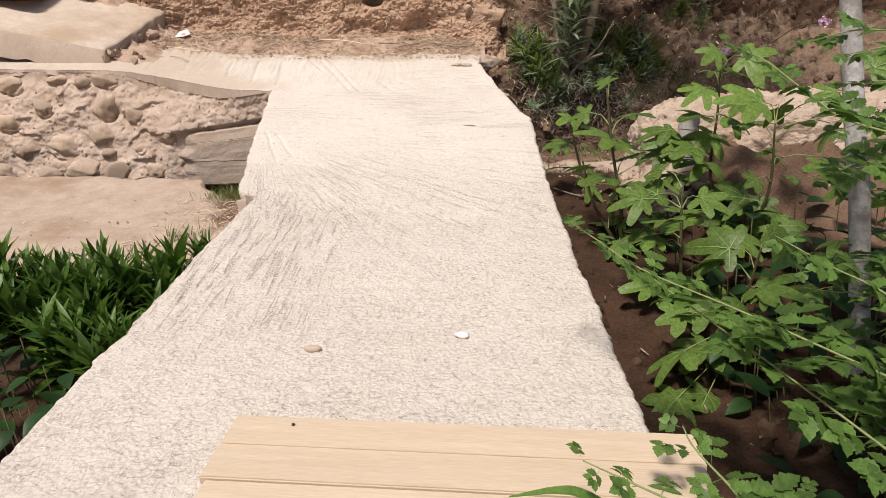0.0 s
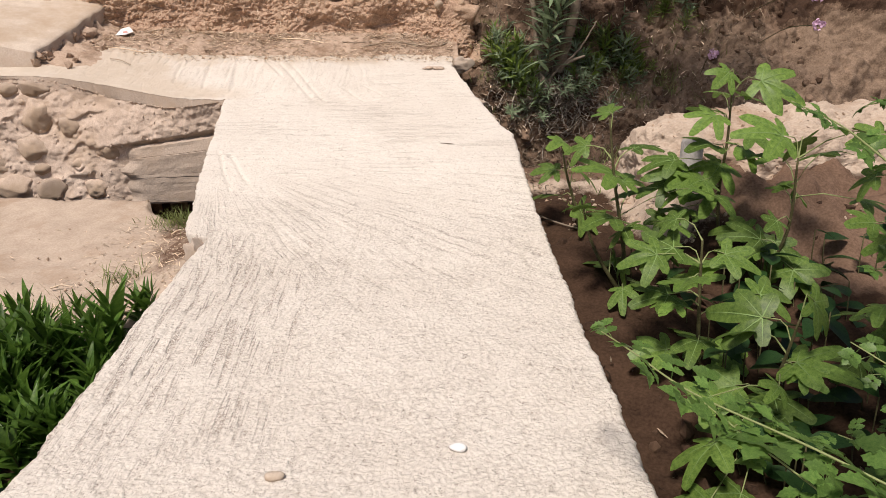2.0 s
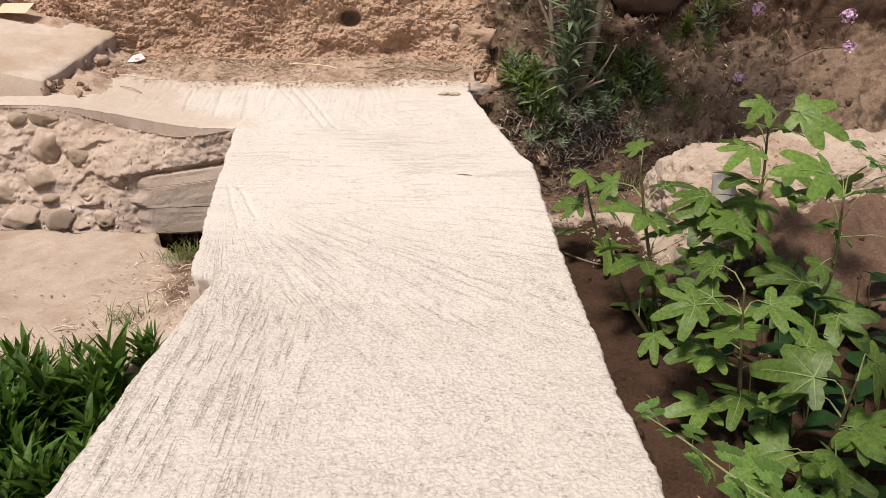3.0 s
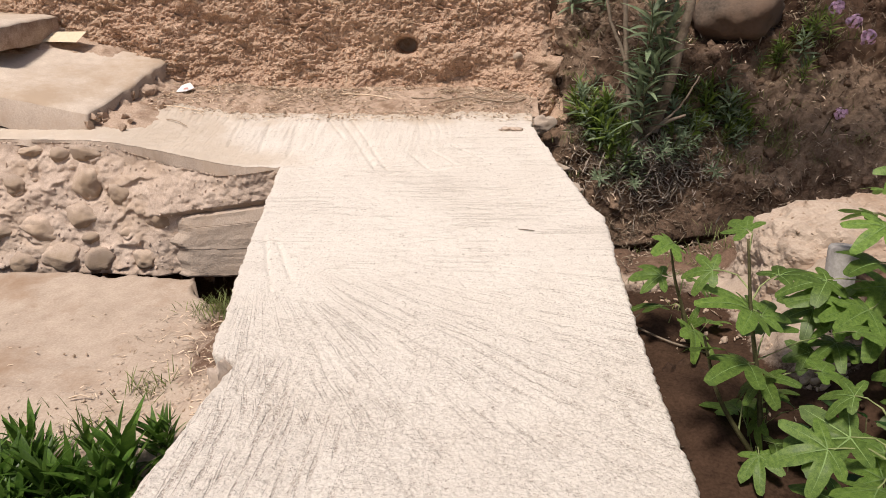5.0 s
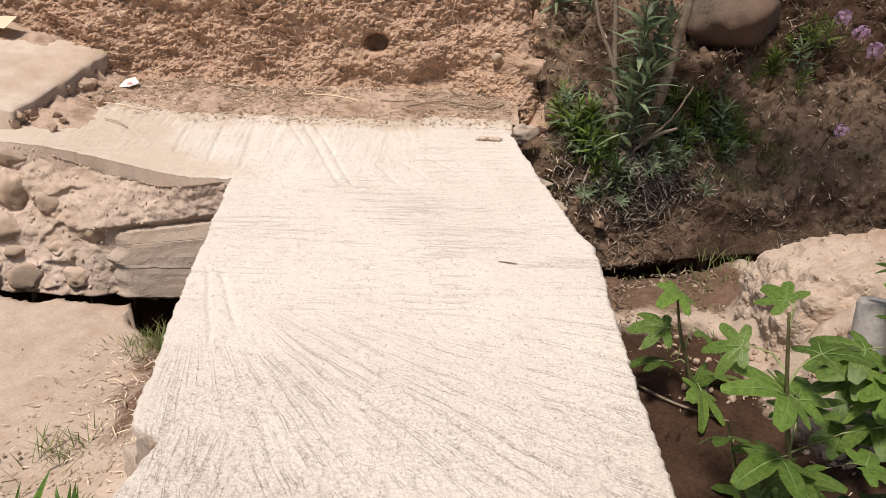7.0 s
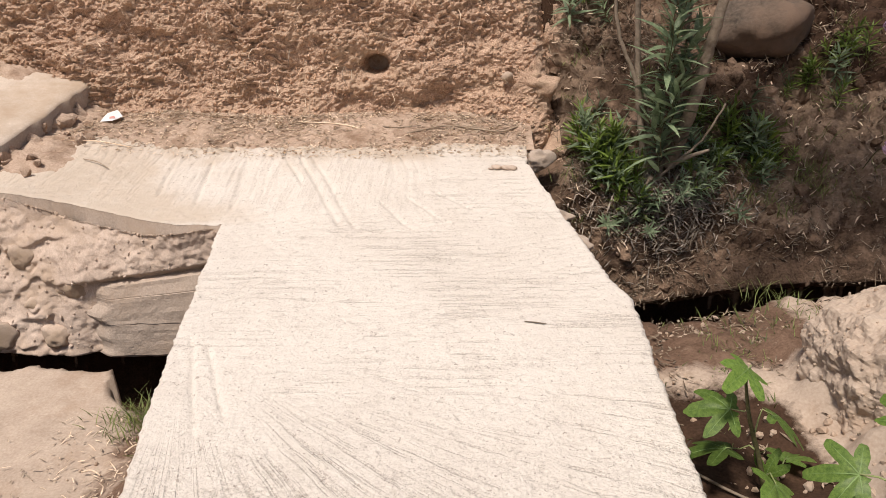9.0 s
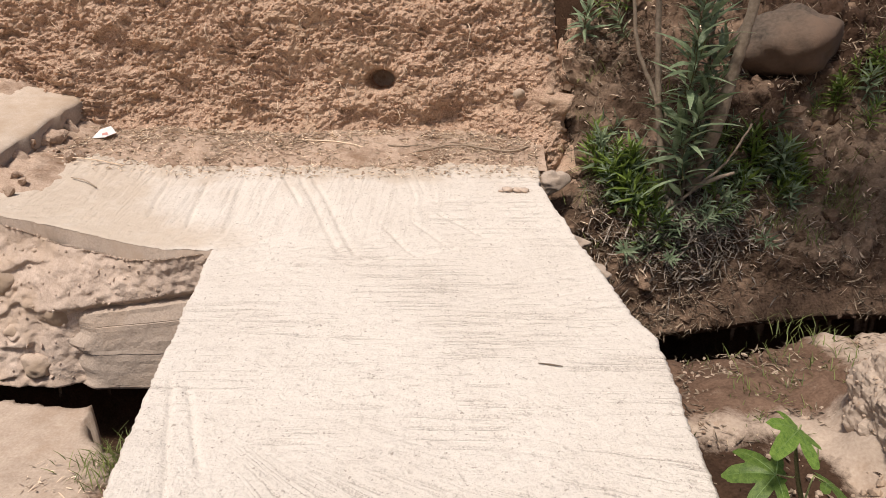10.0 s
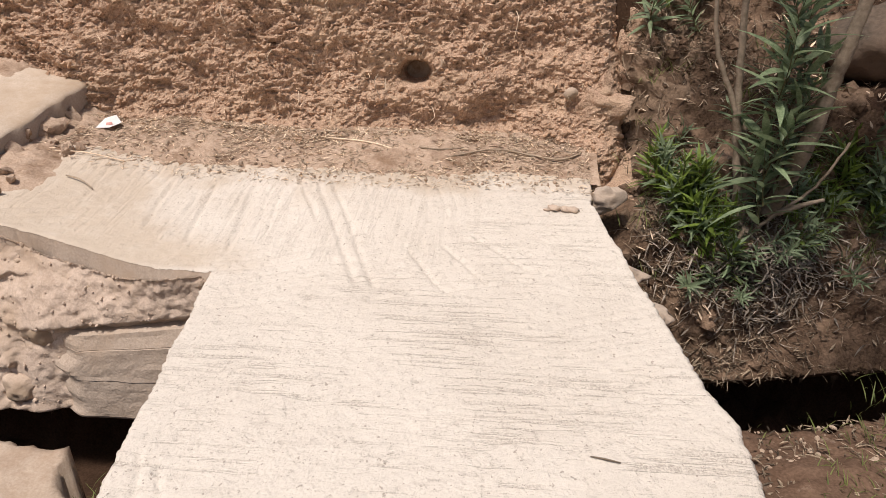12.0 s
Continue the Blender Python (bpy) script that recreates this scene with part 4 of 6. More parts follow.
class Foliage:
    """Collects shoots for a plant; the leaves that stand nearest become parts, the rest one sheet of foliage."""

    def __init__(self, parent, mat, ratio, seed):
        self.parent, self.mat, self.spots = parent, mat, []
        self.units = [lance_leaf(seed + k, ratio) for k in range(4)]

    def grow(self, kind, loc, size=1.0, yaw=0.0, tilt=(0.0, 0.0)):
        m = pose(*(Vector(loc) - self.parent.location), tilt[0], tilt[1], yaw) @ Matrix.Scale(size, 4)
        ob = new("stem", kind[0])
        ob.parent = self.parent
        ob.matrix_basis = m
        self.spots += [m @ q for q in kind[1]]

    def finish(self, single=290):
        order = sorted(range(len(self.spots)), key=lambda i: self.spots[i].translation.y - 0.6 * self.spots[i].translation.z + (9 if self.spots[i].translation.z > 2 else 0))
        meshes = []
        for V, F in self.units:
            me = mesh_from("leaf", V, F)
            me.materials.append(self.mat)
            meshes.append(me)
        for i in order[:single]:
            ob = new("leaf", meshes[i % 4])
            ob.parent = self.parent
            ob.matrix_basis = self.spots[i]
        V, F = [], []
        for i in order[single:]:
            uv, uf = self.units[i % 4]
            a = np.array(self.spots[i])
            o = len(V)
            V.extend(map(tuple, np.array(uv) @ a[:3, :3].T + a[:3, 3]))
            F.extend([tuple(o + k for k in f) for f in uf])
        if V:
            ob = part("foliage", mesh_from("foliage", V, F), self.mat, self.parent)
            ob["kind"] = "stuff"


def place(name, me, parent, loc, size=1.0, yaw=0.0, tilt=(0.0, 0.0)):
    ob = new(name, me)
    ob.parent = parent
    ob.matrix_basis = pose(*(Vector(loc) - parent.location), tilt[0], tilt[1], yaw) @ Matrix.Scale(size, 4)
    return ob


# ---- planted bank across the ditch ----
def bank_grid():
    xs = np.arange(0.38, 5.0, 0.02)
    prof_y = np.array((7.25, 6.95, 6.72, 6.64, 6.70, 6.78, 7.00, 7.35, 7.60, 7.95, 8.45, 8.9))
    prof_z = np.array((-0.55, -0.47, -0.40, -0.33, -0.20, -0.08, 0.30, 0.72, 1.10, 1.50, 2.05, 2.45))
    along = np.concatenate([[0], np.cumsum(np.hypot(np.diff(prof_y), np.diff(prof_z)))])
    s = np.arange(0, along[-1], 0.02)
    X, S = np.meshgrid(xs, s)
    Y, Z = np.interp(S, along, prof_y), np.interp(S, along, prof_z)
    top = smooth(0.75, 1.1, S)
    d = top * (0.15 * fbm(X, S, 0.5, 3, 140) + 0.05 * np.abs(fbm(X, S, 0.17, 4, 141)) + 0.05 * lumps(X, S, 0.12, 144) + 0.025 * lumps(X, S, 0.05, 145) + 0.02 * fbm(X, S, 0.05, 2, 142))
    d = d + (1 - top) * 0.03 * fbm(X, S, 0.2, 3, 143)
    Y = Y + 0.12 * smooth(1.0, 3.0, X) - 0.75 * d
    Z = Z + 0.65 * d + 0.10 * smooth(1.0, 2.2, X) * (1 - top)
    # it draws back to meet the cut face
    Y = Y + 0.60 * (1 - smooth(0.36, 0.95, X + 0.1 * fbm(X, S, 0.3, 2, 148))) * smooth(0.30, 0.75, Z)
    return X, Y, Z


BX, BY, BZ = bank_grid()


def build_planted_bank():
    ob = tagged(new("planted_bank", grid_mesh("planted_bank", BX, BY, BZ)), "steep dark soil bank overhanging the ditch", "bank", kind="structure")
    add_mat(ob, M_BANKSOIL, M_BANK, M_TAN, M_SOIL)
    fx, fz = BX[:-1, :-1], BZ[:-1, :-1]
    clay = (fx + 0.12 * fbm(fx, fz, 0.15, 3, 149) < 0.62 + 0.12 * smooth(0.6, 1.4, fz)) & (fz > 0.52)
    rough = 0.30 * fbm(fx, fz, 0.35, 4, 150)
    tan = (fx + rough > 2.05) & (fz + 0.6 * rough > 0.18) & (fz + 0.6 * rough < 1.02)
    tan = tan | ((fx + rough < 1.0) & (fz + 0.6 * rough > 0.48))
    # upper right: damp soil, with the shade behind the flowers painted in
    damp_shade = (fx + rough > 2.0) & (fz + 0.6 * rough >= 1.12)
    kind = np.where(clay, 1, np.where(tan, 2, np.where(damp_shade, 3, 0)))
    ob.data.polygons.foreach_set("material_index", kind.ravel().astype(np.int32))


def bank_at(x, z):
    """The bank's point nearest to that x and height."""
    i = np.argmin((BX - x) ** 2 + (BZ - z) ** 2 * 1.0 + np.where(np.arange(BX.shape[0])[:, None] < 40, 9, 0))
    return Vector((BX.flat[i], BY.flat[i], BZ.flat[i]))


build_planted_bank()


def crumbs(name, X, Y, Z, count, sizes, mat, label, seed, out=(0, -1, 0), ok=None):
    """Small crumbs of earth that stick to a rough surface: ONE object of many."""
    rnd = random.Random(seed)
    base = bmesh.new()
    bmesh.ops.create_icosphere(base, subdivisions=1, radius=1.0)
    bv = np.array([v.co[:] for v in base.verts])
    bf = [[v.index for v in f.verts] for f in base.faces]
    base.free()
    rng = np.random.RandomState(seed)
    pick = np.argwhere(ok) if ok is not None else np.argwhere(np.ones(X.shape, bool))
    V, F = [], []
    for k in range(count):
        i, j = pick[rng.randint(len(pick))]
        q = rnd.choice(sizes) * rnd.uniform(0.7, 1.3)
        m = np.array(Euler((rnd.random() * 6, rnd.random() * 6, rnd.random() * 6)).to_matrix())
        v = (bv * (1 + 0.35 * (rng.rand(len(bv), 1) - 0.5)) * (rnd.uniform(0.7, 1.5), rnd.uniform(0.6, 1.1), rnd.uniform(0.45, 0.9))) @ m.T * q
        o = len(V)
        V.extend(map(tuple, v + (X[i, j] + out[0] * q * 0.3, Y[i, j] + out[1] * q * 0.3, Z[i, j] + out[2] * q * 0.3)))
        F.extend([o + a for a in f] for f in bf)
    ob = tagged(new(name, mesh_from(name, V, F, False)), label, "crumbs", kind="stuff")
    return add_mat(ob, mat)


def build_mound():
    """Broken heap of pale earth beside the ditch, steep at its end."""
    bm = bmesh.new()
    bmesh.ops.create_icosphere(bm, subdivisions=7, radius=1.0)
    for v in bm.verts:
        d = v.co.normalized()
        k = (abs(d.x) ** 5 + abs(d.y) ** 3.2 + abs(d.z) ** 4) ** (-1 / 4)
        c = Vector((2.42 + 1.02 * d.x * k, 4.79 + 0.43 * d.y * k, 0.02 + (0.54 + 0.06 * d.x) * d.z * k))
        big = noise.fractal(c * 3.0, 1.0, 2.0, 3)
        near = noise.voronoi(c * 9.0 + Vector((0.3, 0.1, 0.2)) * noise.noise(c * 20))[0]
        fine = noise.voronoi(c * 26.0)[0]
        v.co = c + d * (0.045 * big + 0.06 * (0.5 - near[0]) + 0.018 * (0.5 - fine[0]) + 0.006 * noise.noise(c * 70))
    me = bpy.data.meshes.new("earth_mound")
    bm.to_mesh(me)
    bm.free()
    me.polygons.foreach_set("use_smooth", [False] * len(me.polygons))
    P = np.array([v.co[:] for v in me.vertices if v.co.z > 0.05 and v.co.x < 3.2])
    X, Y, Z = P[:, :1], P[:, 1:2], P[:, 2:]
    ob = tagged(new("earth_mound", me), "broken heap of pale dry earth beside the ditch", "mound", kind="structure")
    add_mat(ob, M_GROUND)
    co = np.array([v.co[:] for v in me.vertices])
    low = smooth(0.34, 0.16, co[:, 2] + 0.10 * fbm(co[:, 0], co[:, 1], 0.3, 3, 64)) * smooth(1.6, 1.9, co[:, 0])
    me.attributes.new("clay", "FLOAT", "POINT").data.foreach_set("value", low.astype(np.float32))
    crumbs("mound_crumbs", X, Y, Z, 900, (0.003, 0.004, 0.006, 0.009), M_DIRT, "dry earth crumbs on the broken heap", 61, (0, -0.5, 0.7))


build_mound()
crumbs("bank_crumbs", CX, CY, CZ, 10000, (0.004, 0.005, 0.007, 0.010, 0.014), M_CRUMB, "crumbling clay bits on the cut red bank", 62, ok=CX < 0.7)
crumbs("wall_crumbs", WX, WY, WZ, 1300, (0.003, 0.004, 0.006, 0.010), M_CEMENT, "mortar crumbs on the cobble wall", 63, ok=WZ > -0.38)

# ---- boardwalk ----
def build_boardwalk():
    deck = empty("boardwalk", 0.0, 0.2, 0.0, "pale pine plank boardwalk laid on the concrete", "boardwalk")
    deck.rotation_euler = (0, 0, radians(-4.2))
    rnd = random.Random(4)
    y = 1.42
    for i in range(20):
        w = rnd.uniform(0.138, 0.152)
        x0, x1 = -0.69 + rnd.uniform(-0.012, 0.012), 0.60 + rnd.uniform(-0.03, 0.02)
        bm = bmesh.new()
        bmesh.ops.create_cube(bm, size=1.0)
        bmesh.ops.scale(bm, vec=(x1 - x0, w - 0.004, 0.028), verts=bm.verts)
        bmesh.ops.bevel(bm, geom=bm.edges[:], offset=0.004, segments=2, affect="EDGES")
        bmesh.ops.translate(bm, vec=((x0 + x1) / 2, y - w / 2, 0.022 + rnd.uniform(-0.002, 0.002)), verts=bm.verts)
        plank = part("plank", bm, M_WOOD, deck)
        plank.data.polygons.foreach_set("use_smooth", [False] * len(plank.data.polygons))
        for xx in (-0.52, 0.24, 0.31, 0.62):
            if rnd.random() < 0.6:
                bm = bmesh.new()
                bmesh.ops.create_cone(bm, cap_ends=True, segments=8, radius1=0.005, radius2=0.005, depth=0.004)
                bmesh.ops.translate(bm, vec=(xx + rnd.uniform(-0.02, 0.02), y - w / 2 + rnd.uniform(-0.03, 0.03), 0.0385), verts=bm.verts)
                part("nail", bm, M_NAIL, plank)
        y -= w


build_boardwalk()


# ---- cobbles, rubble, loose stones ----
def build_stones():
    wall = bpy.data.objects["retaining_wall"]
    wy = lambda x, z: 6.06 + 0.20 * (z + 0.27) + 0.06 * float(smooth(-2.0, -3.2, x))
    rnd = random.Random(12)
    for i, (x, z, a, b) in enumerate(COBBLES):
        deep = 0.085 if a > 0.06 else 0.05
        ob = part("cobble", rock_bm(i + 1, a, deep, b, 4 if a > 0.08 else 3, 0.26, 3, 0.80), M_STONE, wall)
        ob.location = (x, wy(x, z) + deep * 0.45 + (-0.02 if x > -2.4 else 0), z)
        ob.rotation_euler = (0, rnd.uniform(-0.2, 0.2), 0)
    for i in range(60):
        x, z = rnd.uniform(-4.4, -2.45), rnd.uniform(-0.38, 0.40)
        r = rnd.uniform(0.010, 0.030)
        if min(math.hypot((x - c[0]) / c[2], (z - c[1]) / c[3]) for c in COBBLES) < 1.15:
            continue
        ob = part("cobble", rock_bm(i + 80, r, r * 0.8, r * rnd.uniform(0.6, 0.95), 2, 0.4, 4, 0.72), M_STONE, wall)
        ob.location = (x, wy(x, z) + 0.012, z)
    # rubble under the step slab
    for i in range(44):
        t = (i % 22) / 21
        r = rnd.choice((0.022, 0.03, 0.045, 0.065, 0.085)) * rnd.uniform(0.8, 1.2)
        t = min(1.0, max(0.0, t + rnd.uniform(-0.2, 0.2)))
        y = 6.52 + 1.15 * t
        x = -3.16 + 0.18 * t + (rnd.uniform(-0.09, 0.02) if i < 22 else 0.02 + 0.3 * rnd.random() ** 1.5)
        r = r if i < 22 else r * 0.6
        z = float(ramp_z(np.array(x), np.array(y)))
        ob = tagged(part("rubble_stone", rock_bm(40 + i, r, r * rnd.uniform(0.6, 1.1), r * 0.7, 3, 0.6, 5, 0.55), M_LOOSE, None), "rough earthy rubble stone under the step slab", "stone", "rubble under the step")
        ob.location = (x, y, z + r * 0.2 + 0.012 + (0.05 if i % 5 == 0 and i < 22 else 0))
        ob.data.polygons.foreach_set("use_smooth", [False] * len(ob.data.polygons))
        ob.rotation_euler = (rnd.random(), rnd.random(), rnd.random() * 3)
    for x, y, a, b, lab in ((0.07, 2.21, 0.028, 0.014, "small white pebble on the concrete ramp"), (-0.46, 2.11, 0.030, 0.014, "small buff pebble on the concrete ramp")):
        ob = tagged(part("pebble", rock_bm(int(99 + x * 10), a, a * 0.62, b, 2, 0.25), M_DUST if x < 0 else M_PAPER, None), lab, "pebble")
        ob.location = (x, y, float(ramp_z(np.array(x), np.array(y))) + b * 0.7)
    ob = tagged(part("boulder", rock_bm(7, 0.35, 0.30, 0.26, 4, 0.30, 3, 0.80), M_BOULDER, None), "large grey boulder resting on the planted bank", "boulder")
    ob.location = (2.22, 7.72, 1.46)
    for x, y, z, a, b, seed in ((0.47, 7.05, 0.59, 0.10, 0.075, 3), (0.57, 6.28, 0.22, 0.13, 0.06, 5), (0.51, 6.55, 0.33, 0.11, 0.06, 8)):
        ob = tagged(part("rock", rock_bm(seed, a, a * 0.9, b, 4, 0.5), M_BEAM, None), "rough pale rock beside the ramp edge", "rock", "rocks at the ramp edge")
        ob.location = (x, y, z)
    ob = tagged(part("concrete_chunk", rock_bm(33, 0.055, 0.075, 0.06, 4, 0.5, 4, 0.6), M_BEAM, None), "broken grey concrete corner at the ramp's notched edge", "chunk")
    ob.location = (-1.135, 3.74, 0.055)
    ob = tagged(part("bank_stone", rock_bm(21, 0.05, 0.04, 0.045, 2, 0.2), M_STONE, None), "smooth stone set in the red earth bank", "stone")
    ob.location = (0.27, 7.66, 1.11)
    # knobbly shoulder where the cut face ends
    for i in range(9):
        ob = tagged(part("clay_lump", rock_bm(60 + i, rnd.uniform(0.09, 0.17), 0.075, rnd.uniform(0.08, 0.13), 4, 0.6, 3, 0.75), M_BANK, None), "crumbling pink clay lump at the bank's foot", "clod", "clay lumps")
        ob.location = (0.42 + rnd.uniform(-0.03, 0.10), 7.70 + rnd.uniform(-0.03, 0.03), 0.70 + i * 0.05)


build_stones()


# ---- earth and straw swept against the cut bank ----
def build_debris():
    xs, ys = np.arange(-3.2, 0.46, 0.02), np.arange(6.25, 7.85, 0.02)
    X, Y = np.meshgrid(xs, ys)
    n = fbm(X, Y, 0.35, 4, 160)
    h = (0.10 - 0.07 * smooth(-2.3, -2.8, X)) * smooth(7.15, 7.75, Y + 0.07 * n + 0.09 * smooth(-0.2, -2.6, X)) + 0.03 * smooth(-2.6, -3.15, X + 0.18 * n) * smooth(6.45, 6.8, Y)
    h = h + (0.012 * fbm(X, Y, 0.06, 3, 161) + 0.05 * lumps(X, Y, 0.06, 162) * smooth(-2.5, -3.0, X) + 0.012 * lumps(X, Y, 0.05, 163)) * smooth(0, 0.05, h) - 0.012
    Z = ramp_z(X, Y) + h
    keep = (h[:-1, :-1] > -0.011) | (h[1:, 1:] > -0.011)
    ob = tagged(new("loose_earth", grid_mesh("loose_earth", X, Y, Z, keep)), "loose brown earth swept against the cut bank", "earth", kind="structure")
    add_mat(ob, M_LOOSE)
    top = lambda x, y: float(ramp_z(np.array(x), np.array(y))) + max(0.0, (0.10 - 0.07 * float(smooth(-2.3, -2.8, x))) * float(smooth(7.15, 7.75, y + 0.09 * float(smooth(-0.2, -2.6, x)))) - 0.008) + 0.03 * float(smooth(-2.6, -3.15, x) * smooth(6.45, 6.8, y))
    return top


debris_z = build_debris()


def flakes(name, spots, lengths, widths, mat, label, category, seed, flat=0.35, curl=0.25):
    """Dry straws or leaves lying about: ONE object of many."""
    rnd = random.Random(seed)
    V, F = [], []
    for p in spots:
        a = rnd.uniform(0, 6.283)
        d = Vector((math.cos(a), math.sin(a), rnd.uniform(-flat, flat))).normalized()
        up = Vector((rnd.uniform(-0.5, 0.5), rnd.uniform(-0.5, 0.5), 1)).normalized()
        side = d.cross(up).normalized()
        up = side.cross(d)
        L = rnd.uniform(*lengths) * rnd.uniform(0.6, 1.0)
        blade_into(V, F, Vector(p) - d * L * 0.5, d, side, up, L, rnd.uniform(*widths), rnd.uniform(-curl, curl), 3, rnd.uniform(0.2, 0.9), 0.8)
    ob = tagged(new(name, mesh_from(name, V, F)), label, category, kind="stuff")
    return add_mat(ob, mat)


def build_fibres():
    """Root hairs and straw that stick out of the cut face."""
    rnd = random.Random(81)
    spots = []
    for k in range(2400):
        a, b = rnd.randrange(10, CX.shape[0] - 50), rnd.randrange(20, CX.shape[1] - 40)
        spots.append((CX[a, b], CY[a, b] - 0.008, CZ[a, b]))
    flakes("root_fibres", spots[:1500], (0.02, 0.08), (0.002, 0.006), M_STRAW, "dry root fibres sticking out of the clay bank", "roots", 82, 0.9, 0.5)
    flakes("clay_flakes", spots[1500:], (0.02, 0.05), (0.010, 0.026), M_CRUMB, "flaking clay scales on the cut bank", "clay", 83, 0.7, 0.4)


build_fibres()


def build_sweepings():
    """Straw and dead leaves gathered at the foot of the cut face."""
    rnd = random.Random(91)
    pale, grey = [], []
    for k in range(2600):
        x, y = rnd.uniform(-3.05, 0.38), 7.72 - 0.72 * rnd.random() ** 1.8
        (pale if k % 4 else grey).append((x, y, debris_z(x, y) + 0.008))
    flakes("straw_sweepings", pale, (0.02, 0.07), (0.003, 0.009), M_STRAW, "dry straw swept to the foot of the bank", "straw", 92, 0.25, 0.3)
    flakes("leaf_sweepings", grey, (0.015, 0.035), (0.006, 0.012), M_STRAW, "brown dead leaves at the foot of the bank", "leaves", 93, 0.3, 0.5)


build_sweepings()


def build_litter():
    rnd = random.Random(31)
    spots = []
    while len(spots) < 4200:
        x, y = rnd.uniform(-3.1, 0.42), rnd.uniform(6.95, 7.66)
        if rnd.random() < float(smooth(7.0, 7.65, y + 0.15 * float(vnoise(x * 3, y * 3, 4)))) ** 1.5:
            spots.append((x, y, debris_z(x, y) + rnd.uniform(0.004, 0.02)))
    flakes("straw_litter", spots, (0.015, 0.10), (0.002, 0.007), M_STRAW, "dry straw and leaf bits at the foot of the bank", "straw", 5)
    spots = []
    ok = np.argwhere((BX < 3.6) & (BZ < 1.9) & (np.arange(BX.shape[0])[:, None] > 30))
    thin = []
    for k in range(22000):
        i, j = ok[rnd.randrange(len(ok))]
        clump = float(vnoise(BX[i, j] * 4, BZ[i, j] * 5, 88)) * 0.6 + 0.5
        if rnd.random() < clump * (0.45 + 0.55 * float(smooth(2.2, 1.0, BX[i, j]))) * (0.15 + 0.85 * float(smooth(0.5, 0.75, BX[i, j]))):
            (thin if k % 7 else spots).append((BX[i, j], BY[i, j] - 0.012, BZ[i, j] + 0.010))
    flakes("leaf_litter", spots, (0.03, 0.10), (0.006, 0.016), M_LITTER, "dead brown leaves strewn over the bank", "leaves", 6, 0.8, 0.5)
    flakes("dry_grass_litter", thin, (0.04, 0.17), (0.0025, 0.006), M_LITTER, "thin dry grass stalks strewn over the bank", "straw", 16, 0.8, 0.6)
    spots = [(rnd.uniform(0.7, 1.9), rnd.uniform(1.4, 5.8)) for k in range(420)]
    flakes("soil_litter", [(x, y, float(ground_z(np.array(x), np.array(y))) + 0.02) for x, y in spots], (0.015, 0.07), (0.004, 0.014), M_LITTER, "bits of dead leaf on damp soil", "leaves", 8)
    spots = [(0.75 + 1.4 * rnd.random(), rnd.uniform(4.95, 5.95)) for k in range(900)]
    flakes("ditch_edge_litter", [(x, y, float(ground_z(np.array(x), np.array(y))) + 0.02) for x, y in spots], (0.02, 0.09), (0.003, 0.009), M_LITTER, "dry grass and leaf bits at the ditch edge", "straw", 18, 0.4, 0.4)
    spots = [(-1.35 - (0.75 if k % 8 else 1.9) * rnd.random() ** 1.2, rnd.uniform(3.7, 5.15)) for k in range(620)]
    flakes("dry_grass_bits", [(x, y, float(ground_z(np.array(x), np.array(y))) + 0.015) for x, y in spots], (0.015, 0.07), (0.003, 0.007), M_STRAW, "dry grass bits on pale earth", "straw", 9)
    # long straws and twigs, each a thing
    for i, (a, b, c) in enumerate((((-1.35, 7.55), (-1.02, 7.50), (-0.80, 7.43)), ((-0.92, 7.56), (-0.62, 7.46), (-0.40, 7.50)), ((-0.50, 7.40), (-0.20, 7.48), (0.05, 7.44)),
                                   ((0.0, 7.46), (0.20, 7.40), (0.34, 7.48)), ((-2.66, 6.80), (-2.55, 6.76), (-2.45, 6.70)), ((-2.9, 7.06), (-2.7, 7.10), (-2.45, 7.08)))):
        pts = [(x, y, debris_z(x, y) + 0.012 + 0.01 * (k == 1)) for k, (x, y) in enumerate((a, b, c))]
        bm = bmesh.new()
        tube(bm, spline(pts, 5), 0.006 if i < 4 else 0.004, 5)
        tagged(part("dry_stalk", bm, M_STRAW, None), "pale dry stalk lying at the foot of the bank", "stalk", "dry stalks")
    for k, (x, y, a, L) in enumerate(((-1.45, 3.62, 70, 0.22), (-1.50, 3.50, 150, 0.20), (-1.40, 3.55, 35, 0.16), (-1.75, 4.75, 165, 0.10), (-1.60, 4.52, 130, 0.08), (-2.05, 4.15, 5, 0.12), (-1.62, 4.9, 20, 0.09))):
        dx, dy = 0.5 * L * math.cos(radians(a)), 0.5 * L * math.sin(radians(a))
        zz = lambda u, v: float(ground_z(np.array(u), np.array(v))) + 0.02
        bm = bmesh.new()
        tube(bm, spline([(x - dx, y - dy, zz(x - dx, y - dy)), (x, y + 0.01, zz(x, y) + 0.012), (x + dx, y + dy, zz(x + dx, y + dy))], 4), 0.0045, 5)
        tagged(part("dry_stalk", bm, M_STRAW, None), "pale dry stalk lying on dusty earth by the ramp", "stalk", "dry stalks")
    bm = bmesh.new()
    tube(bm, spline([(0.70, 4.42, 0.0), (0.86, 4.30, -0.03), (1.06, 4.20, -0.05)], 5), 0.006, 5)
    tagged(part("twig", bm, M_BARK, None), "thin bare twig on damp soil by the ramp", "twig")
    bm = bmesh.new()
    tube(bm, [(0.155, 5.04, float(ramp_z(0.155, 5.04)) + 0.006), (0.20, 5.03, float(ramp_z(0.2, 5.03)) + 0.008), (0.25, 5.022, float(ramp_z(0.25, 5.022)) + 0.005)], [0.002, 0.0035, 0.002], 6)
